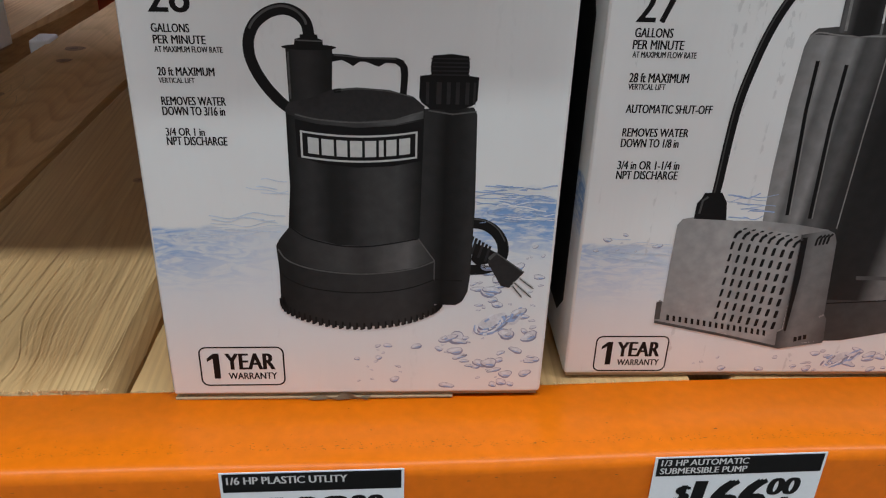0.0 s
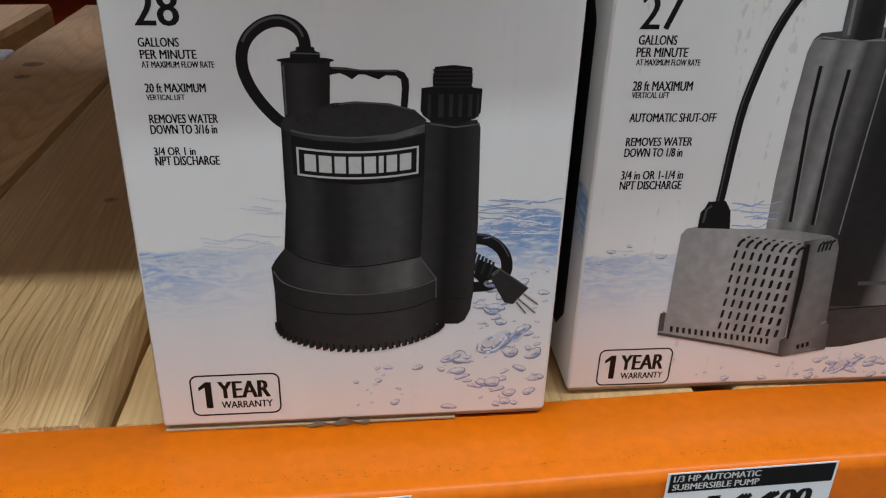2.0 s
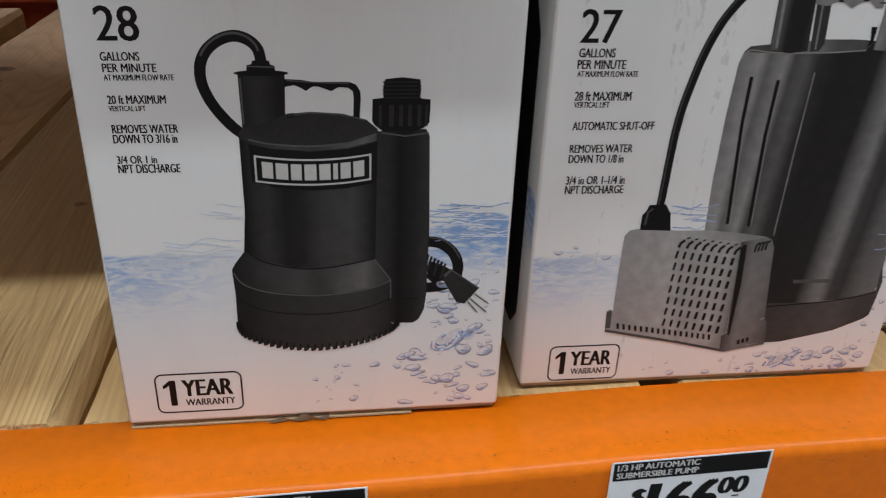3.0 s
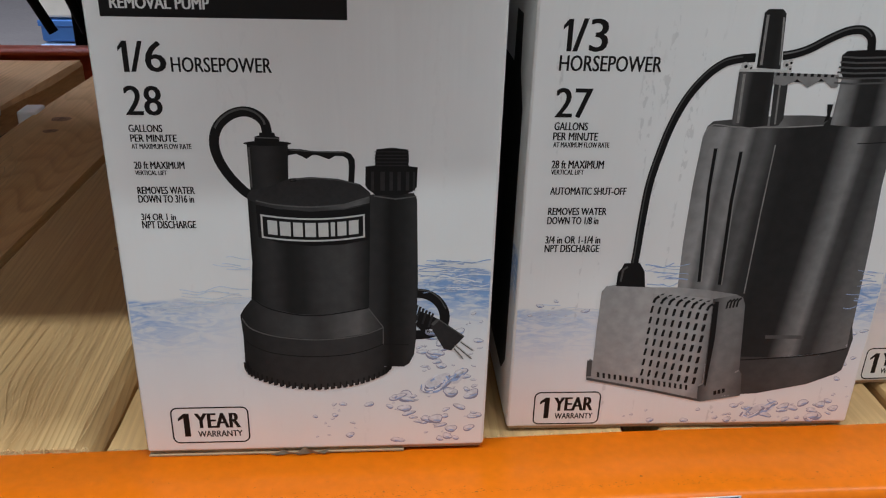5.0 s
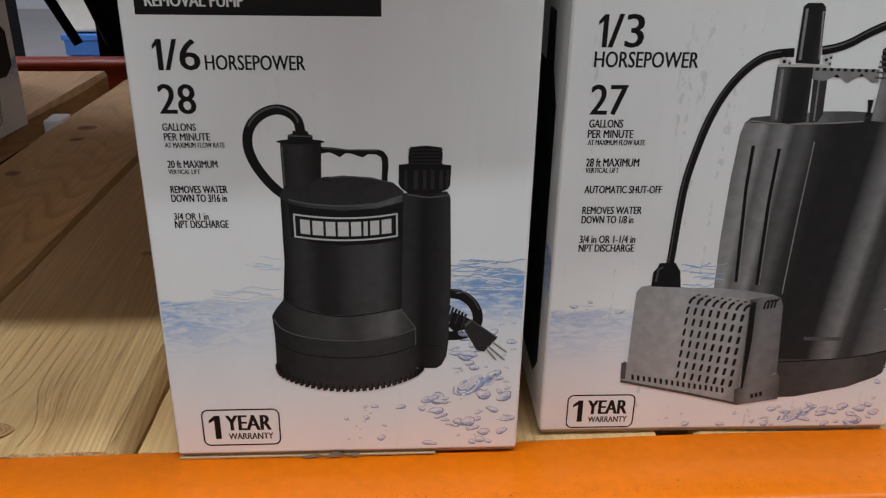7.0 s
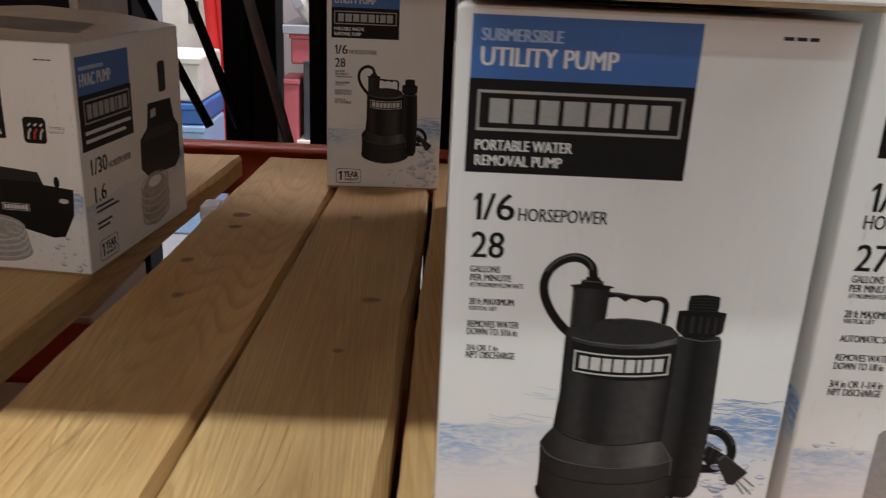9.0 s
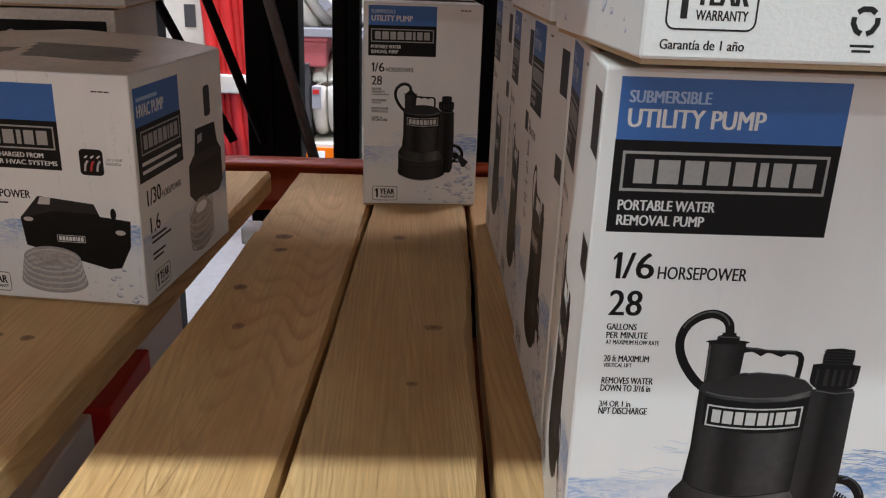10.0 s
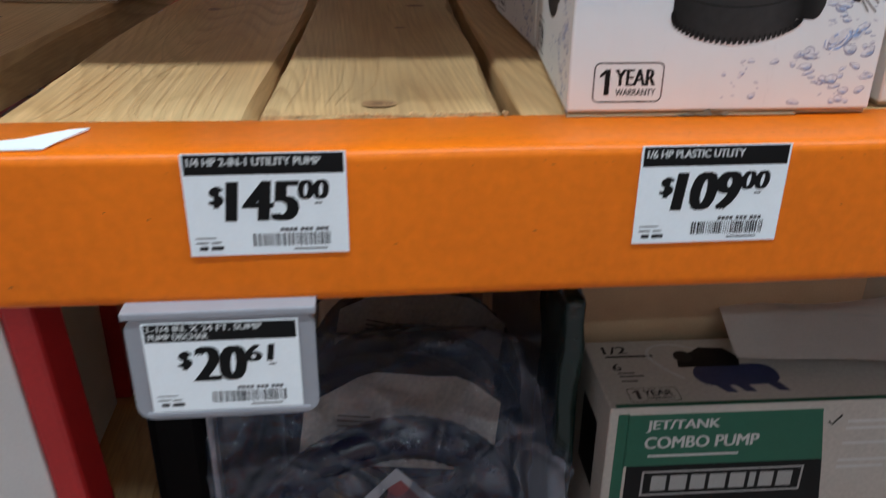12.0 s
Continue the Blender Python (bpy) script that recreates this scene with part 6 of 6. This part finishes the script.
# hoses in clear bags
FILM = bpy.data.materials.new("clear_film")
FILM.use_nodes = True
nt = FILM.node_tree
nt.nodes.remove(nt.nodes["Principled BSDF"])
tr, gl, mx = nt.nodes.new("ShaderNodeBsdfTransparent"), nt.nodes.new("ShaderNodeBsdfGlossy"), nt.nodes.new("ShaderNodeMixShader")
tr.inputs[0].default_value = (0.955, 0.96, 0.975, 1)
gl.inputs["Roughness"].default_value = 0.06
haze, veil = nt.nodes.new("ShaderNodeBsdfDiffuse"), nt.nodes.new("ShaderNodeMixShader")
haze.inputs[0].default_value = (0.55, 0.66, 1.0, 1)
veil.inputs[0].default_value = 0.06
fr = nt.nodes.new("ShaderNodeFresnel")
fr.inputs["IOR"].default_value = 1.7
crinkle, relief = nt.nodes.new("ShaderNodeTexNoise"), nt.nodes.new("ShaderNodeBump")
crinkle.noise_type = "RIDGED_MULTIFRACTAL"
crinkle.inputs["Scale"].default_value, crinkle.inputs["Detail"].default_value, crinkle.inputs["Distortion"].default_value = 9, 0.8, 0.6
relief.inputs["Strength"].default_value, relief.inputs["Distance"].default_value = 0.6, 0.012
nt.links.new(crinkle.outputs["Fac"], relief.inputs["Height"])
nt.links.new(relief.outputs[0], gl.inputs["Normal"])
nt.links.new(fr.outputs[0], mx.inputs[0])
nt.links.new(tr.outputs[0], veil.inputs[1])
nt.links.new(haze.outputs[0], veil.inputs[2])
nt.links.new(veil.outputs[0], mx.inputs[1])
nt.links.new(gl.outputs[0], mx.inputs[2])
nt.links.new(mx.outputs[0], nt.nodes["Material Output"].inputs["Surface"])


def hose_bag(m, seed, label):
    rnd = random.Random(seed)
    t = thing("bagged_hose", m, label, "hose", "bagged hoses")
    for k, (r, y, z) in enumerate(((0.092, 0.002, 0.108), (0.094, 0.066, 0.110), (0.090, 0.098, 0.108))):
        pts = [(r * math.cos(a), y + 0.005 * math.sin(a * 2 + k), z + r * math.sin(a)) for a in [math.tau * q / 120 for q in range(121)]]
        smooth(part("hose_coil", tube(pts, 0.0155, 12, rib=0.06, ribs=1), BLACK_HOSE, t, "black ribbed hose"))
    # film drawn over the coils, in soft folds with a few sharp creases
    bm = bmesh.new()
    n = 90
    g = []
    way = spline([(-0.020, 0.004), (-0.026, 0.08), (-0.022, 0.16), (0.004, 0.222), (0.060, 0.247), (0.105, 0.236), (0.135, 0.215)], 15)
    for i in range(n + 1):
        row = []
        for j in range(n + 1):
            u = -0.128 + 0.256 * i / n
            y, z = way[min(len(way) - 1, int(j / n * (len(way) - 1)))]
            soft_fold = noise.noise(Vector((u * 16 + seed, y * 9, z * 8 + u * 6))) * 0.014
            crease = (1 - abs(noise.noise(Vector((u * 20 + z * 12, seed, z * 17 + y * 20 - u * 9))))) ** 9 * 0.020
            row.append(bm.verts.new((u, y - soft_fold - crease * 0.8 - 0.009, max(0.004, z + soft_fold * 0.5 + crease * 0.4 - 0.02 * max(0.0, abs(u) - 0.085) / 0.043))))
        g.append(row)
    for i in range(n):
        for j in range(n):
            bm.faces.new((g[i][j], g[i + 1][j], g[i + 1][j + 1], g[i][j + 1]))
    bmesh.ops.remove_doubles(bm, verts=bm.verts, dist=1e-6)
    smooth(part("plastic_bag", bm, FILM, t, "clear crumpled plastic film"), 75)
    # the card has a clipped corner and sags along a few creases
    bm = bmesh.new()
    rows = []
    for q in range(13):
        u = -0.075 + 0.150 * q / 12
        top = 0.075 - 0.030 * max(0.0, -0.030 - u) / 0.045 - 0.018 * max(0.0, u - 0.045) / 0.030
        rows.append([bm.verts.new((u, 0.0035 * noise.noise(Vector((u * 40, v * 3, seed))) * v, top * v)) for v in (0, 0.35, 0.7, 1.0)])
    for A, B in zip(rows, rows[1:]):
        for a in range(3):
            bm.faces.new((A[a], B[a], B[a + 1], A[a + 1]))
    for v in bmesh.ops.extrude_face_region(bm, geom=bm.faces[:])["geom"]:
        if isinstance(v, bmesh.types.BMVert):
            v.co.y += 0.0005
    bmesh.ops.recalc_face_normals(bm, faces=bm.faces)
    card = part("label_card", bm, CARD, t, "grey brown printed paper card", pose(0.006, 0.018, 0.160, -14, 9, 0))
    bars([(-0.050, 0.040 - k * 0.004, -0.050 + rnd.uniform(0.02, 0.04), 0.0410 - k * 0.004) for k in range(5)], INK_SOFT, card).matrix_basis = FRONT @ Matrix.Translation((0, 0, 0.0032))
    return t


bag = hose_bag(pose(-0.184, 0.378, LOW, 0, 0, 2), 3, "black ribbed hose coil in a clear plastic bag")
c = copy_thing(bag, pose(-0.165, 0.512, LOW - 0.0, 0, 0, -8))
c["label"] = "black hose coil in a clear bag set behind"
c = copy_thing(bag, pose(-0.20, 0.66, LOW, 0, 0, 6))
c["label"] = "black hose coil in a clear bag at the back"
tick = thing("red_label_card", pose(-0.181, 0.344, 0.704, -6, 0, 0), "grey edged dark red folded card on the bag", "card")
bm = bmesh.new()
flat(bm, [(-0.064, -0.030), (0.064, -0.030), (0.0, 0.034)], 0, 0)
flat(bm, [(-0.047, -0.029), (-0.010, -0.029), (-0.006, 0.018)], 2, 2)
flat(bm, [(-0.010, -0.029), (0.050, -0.029), (0.003, 0.024), (-0.006, 0.018)], 2, 1)
part("card", bm, [GREY_PLASTIC, DULL_RED, BLACK_PLASTIC], tick, "", FRONT)

t = thing("red_white_box", pose(-0.547, 0.340, LOW + 0.010, 0, -3.4, 0), "white carton with red end and barcode print", "carton")
part("carton", block(0, 0, 0, 0.150, 0.045, 0.365, 0.0015), CARTON, t)
part("red_end", block(0.150, 0.0005, 0.0005, 0.170, 0.0445, 0.3645, 0.004), RED, t, "red printed carton end")
bm = bmesh.new()
rnd = random.Random(4)
z = 0.25
while z < 0.345:
    w = rnd.choice((0.001, 0.0015, 0.003))
    flat(bm, rect(0.085, z, 0.125, z + w), 1)
    z += w + rnd.choice((0.0012, 0.002, 0.003))
tagged(part("barcode", bm, INK, t, "", FRONT @ Matrix.Translation((0, 0, 0.0004))), kind="stuff")
t = thing("black_bracket", pose(-0.350, 0.40, LOW), "dark plastic part in a blister on the lower shelf", "hardware")
part("body", block(-0.012, 0, 0, 0.03, 0.10, 0.29, 0.008), BLACK_PLASTIC, t)
part("blister", block(0.032, -0.001, 0, 0.037, 0.08, 0.27, 0.002), GREY_PLASTIC, t)
part("black_core", block(0.038, 0.0, 0, 0.085, 0.08, 0.25, 0.006), BLACK_PLASTIC, t)
t = thing("white_box", pose(-0.62, 0.885, LOW, 0, 0, 0), "white carton deep on the lower shelf", "carton")
part("carton", block(0, 0, 0, 0.122, 0.20, 0.335, 0.002), CARTON, t)
part("tape", block(0.03, 0.0, 0.3352, 0.08, 0.20, 0.3356), TAPE, t)
t = thing("red_box", pose(-0.60, 0.738, LOW), "small red carton deep on the lower shelf", "carton")
part("carton", block(0, 0, 0, 0.122, 0.138, 0.33, 0.002), RED, t)
part("tape", block(0.02, 0.0, 0.3302, 0.05, 0.138, 0.3306), TAPE, t)
t = thing("grey_box", pose(-0.60, 0.46, LOW), "grey white carton deep on the lower shelf", "carton")
part("carton", block(0, 0, 0, 0.108, 0.268, 0.33, 0.002), CARTON, t)
part("tape", block(0.03, 0.0, 0.3302, 0.07, 0.268, 0.3306), TAPE, t)
t = thing("white_clip", pose(-0.376, 0.940, 0.980), "small white plastic clip between deck boards", "clip")
part("body", block(0, 0, 0, 0.022, 0.034, 0.022, 0.003), PAPER, t)
part("tongue", block(0.004, -0.012, 0.006, 0.018, 0.002, 0.010, 0.001), PAPER, t)

# ---- goods beyond the shelf, across the rear aisle ----
def standing_tube(x, y, r, h, mat, tilt, label, lean_y=0.0, z=0.0):
    t = thing("black_pole", pose(x, y, z, lean_y, tilt, 0), label, "pole", "dark poles behind the shelf")
    smooth(part("shaft", tube([(0, 0, 0), (0, 0, h * 0.5), (0, 0, h)], r, 14), mat, t))
    part("end_cap", tube([(0, 0, h), (0, 0, h + 0.02)], r * 1.06, 14), BLACK_PLASTIC, t)
    return t


def upright_bundle(x, y, w, d, h, label):
    t = thing("black_panel_stack", pose(x, y, 0), label, "panel stack", "black panel stacks")
    n = max(2, int(w / 0.045))
    for k in range(n):
        part("panel", block(w * k / n, 0.003 * (k % 2), 0, w * (k + 0.94) / n, d, h - 0.02 * (k % 3), 0.004), BLACK_PLASTIC, t)
    return t


upright_bundle(-0.765, 1.45, 0.150, 0.08, 2.1, "tall black plastic panels standing behind the rack")
upright_bundle(-0.462, 1.44, 0.0960, 0.08, 2.1, "tall narrow black plastic panels behind the rack")
upright_bundle(-0.311, 1.44, 0.048, 0.08, 2.1, "tall slim black plastic panels behind the rack")
upright_bundle(-0.240, 1.46, 0.57, 0.08, 2.1, "broad black plastic panels behind the rack")
standing_tube(-0.4277, 1.405, 0.0085, 0.85, BLACK_PLASTIC, -19.9, "thin black pole leaning behind the rack", z=1.0075)
standing_tube(-0.3351, 1.400, 0.0095, 0.9, DARK_METAL, -14.8, "dark grey pole leaning against black panels", z=0.960)
standing_tube(-0.4789, 1.400, 0.008, 0.8, BLACK_PLASTIC, -26.2, "thin black rod leaning behind the rack", z=1.0075)
FAR = 4.2
t = thing("red_canopy", sized(pose(-1.141, FAR, 0), 0.931, 0.92), "folded bright red canopy across the rear aisle", "canopy")
for k in range(5):
    smooth(part("fold", tube([(-0.03 + 0.036 * k + 0.10, 0.02 * (k % 2), 0), (-0.05 + 0.046 * k + 0.045, 0.02 * (k % 2), 0.5), (-0.06 + 0.05 * k, 0.02 * (k % 2), 1.3), (-0.07 + 0.052 * k, 0.02 * (k % 2), 1.9)], 0.034, 10), RED, t))
part("strap", block(-0.03, -0.05, 0.69, 0.15, 0.06, 0.79, 0.01), CREAM, t)
t = thing("white_locker", sized(pose(-1.455, FAR + 0.1, 0), 0.931, 0.92), "narrow white locker across the rear aisle", "locker")
part("body", block(0, 0, 0, 0.24, 0.4, 2.0, 0.008), CREAM, t)
part("vent", block(0.14, -0.004, 1.02, 0.20, 0.0, 1.14, 0.002), DARK_METAL, t)


def coil_roll(m, label):
    t = thing("hose_roll", m, label, "roll", "cream hose rolls")
    for k in range(2):
        pts = [(k * 0.085 - 0.04, 0.20 * math.cos(a), 0.20 * math.sin(a)) for a in [math.tau * q / 40 for q in range(41)]]
        smooth(part("coil", tube(pts, 0.040, 12), CREAM, t))
    part("wrap_label", block(-0.075, -0.246, -0.05, -0.025, -0.20, 0.07, 0.003), GREY_PLASTIC, t, "grey paper wrap")
    part("red_mark", block(-0.070, -0.249, 0.03, -0.035, -0.246, 0.055, 0.001), RED, t, "small red print")
    return t


coil_roll(sized(pose(-0.617, FAR + 0.25, 0.609), 0.931, 0.939), "upright cream coloured hose roll on a low shelf")
coil_roll(sized(pose(-0.734, FAR + 0.25, 1.111), 0.931, 0.939) @ pose(0, 0, 0, 0, -32, 0), "tilted cream coloured hose roll on the upper shelf")
coil_roll(sized(pose(-0.585, FAR + 0.25, 1.120), 0.931, 0.939) @ pose(0, 0, 0, 0, -38, 0), "tilted cream hose roll beside another")
t = thing("far_shelf", sized(pose(-2.354, FAR, -0.020), 0.931, 0.939), "long pale shelf rack across the rear aisle", "shelf")
for z in (0.25, 1.0, 1.75):
    part("shelf_board", block(1.62, 0, z, 4.4, 0.6, z + 0.045, 0.004), GREY_PLASTIC if z == 1.0 else CREAM, t)
part("front_rail", block(1.70, -0.01, 0.335, 2.05, 0.0, 0.41, 0.003), ORANGE, t, "orange shelf rail")
part("rail_label", block(1.80, -0.013, 0.352, 1.86, -0.01, 0.392, 0.001), PAPER, t, "white label")
part("rail_base", block(1.70, 0.0, 0.295, 2.05, 0.5, 0.43, 0.003), CREAM, t)
part("back_panel", block(0.9, 0.6, 0, 4.4, 0.62, 2.6), CARTON, t)
for x in (1.58, 3.0, 4.4):
    part("post", block(x, 0.0, 0, x + 0.05, 0.05, 2.6, 0.003), DARK_METAL, t)
for x, z, w, d, h, mat, lab in ((-0.93, 0.84, 0.20, 0.3, 0.155, PINK, "faded red plastic tub under the shelf"),
                                (-1.00, 0.295, 0.11, 0.3, 0.46, PINK, "tall faded red plastic bin"),
                                (-0.865, 0.43, 0.045, 0.3, 0.43, DARK_METAL, "narrow dark metal tray stack")):
    t = thing("far_bin", sized(pose(0.931 * x + 0.0675, FAR + 0.02, 0.939 * z - 0.02), 0.931, 0.939), lab, "bin")
    part("body", block(0, 0, 0, w, d, h, 0.012), mat, t)
    if w > 0.1:
        part("rim", block(-0.008, -0.008, h - 0.02, w + 0.008, 0.0, h + 0.005, 0.003), mat, t)
    else:
        part("lip", block(0.0, -0.006, h - 0.012, w, 0.0, h + 0.002, 0.003), mat, t)
    if z > 0.5:
        part("bracket", block(w * 0.4, 0.1, h, w * 0.6, 0.2, 1.0 - z, 0.003), DARK_METAL, t)
# the stretch of the far aisle that shows past the first carton
for x, z, w, h, mat, lab in ((-1.350, 0.0, 0.225, 0.530, PALE_BLUE, "pale blue crate on the far aisle floor"),
                             (-1.350, 0.535, 0.225, 0.098, BLUE_PLASTIC, "blue plastic tray on a pale blue crate"),
                             (-1.345, 0.638, 0.215, 0.200, CREAM, "cream carton above a blue tray")):
    t = thing("far_crate", pose(x, FAR - 0.45, z), lab, "crate")
    part("body", block(0, 0, 0, w, 0.4, h, 0.012), mat, t)
    part("rim", block(-0.006, -0.008, h - 0.03, w + 0.006, 0.0, h - 0.004, 0.003), mat, t)

# rack across the front aisle, which closes the view behind the camera
t = thing("opposite_rack", pose(0, -3.6, 0), "stocked orange rack across the front aisle", "rack")
for x in (-4.0, 0.0, 4.0):
    part("post", block(x - 0.04, -0.06, 0, x + 0.04, -0.002, 3.4, 0.004), ORANGE_SHADED, t)
for z in (0.15, 1.2, 2.3):
    part("shelf_board", block(-4, -1.0, z, 4, 0.0, z + 0.05), WOOD, t)
    part("stock", block(-3.9, -0.9, z + 0.05, 3.9, -0.1, z + 0.75, 0.01), KRAFT if z == 1.2 else CARTON, t)
    part("beam", block(-4, 0.0, z - 0.06, 4, 0.04, z + 0.05, 0.004), ORANGE, t)
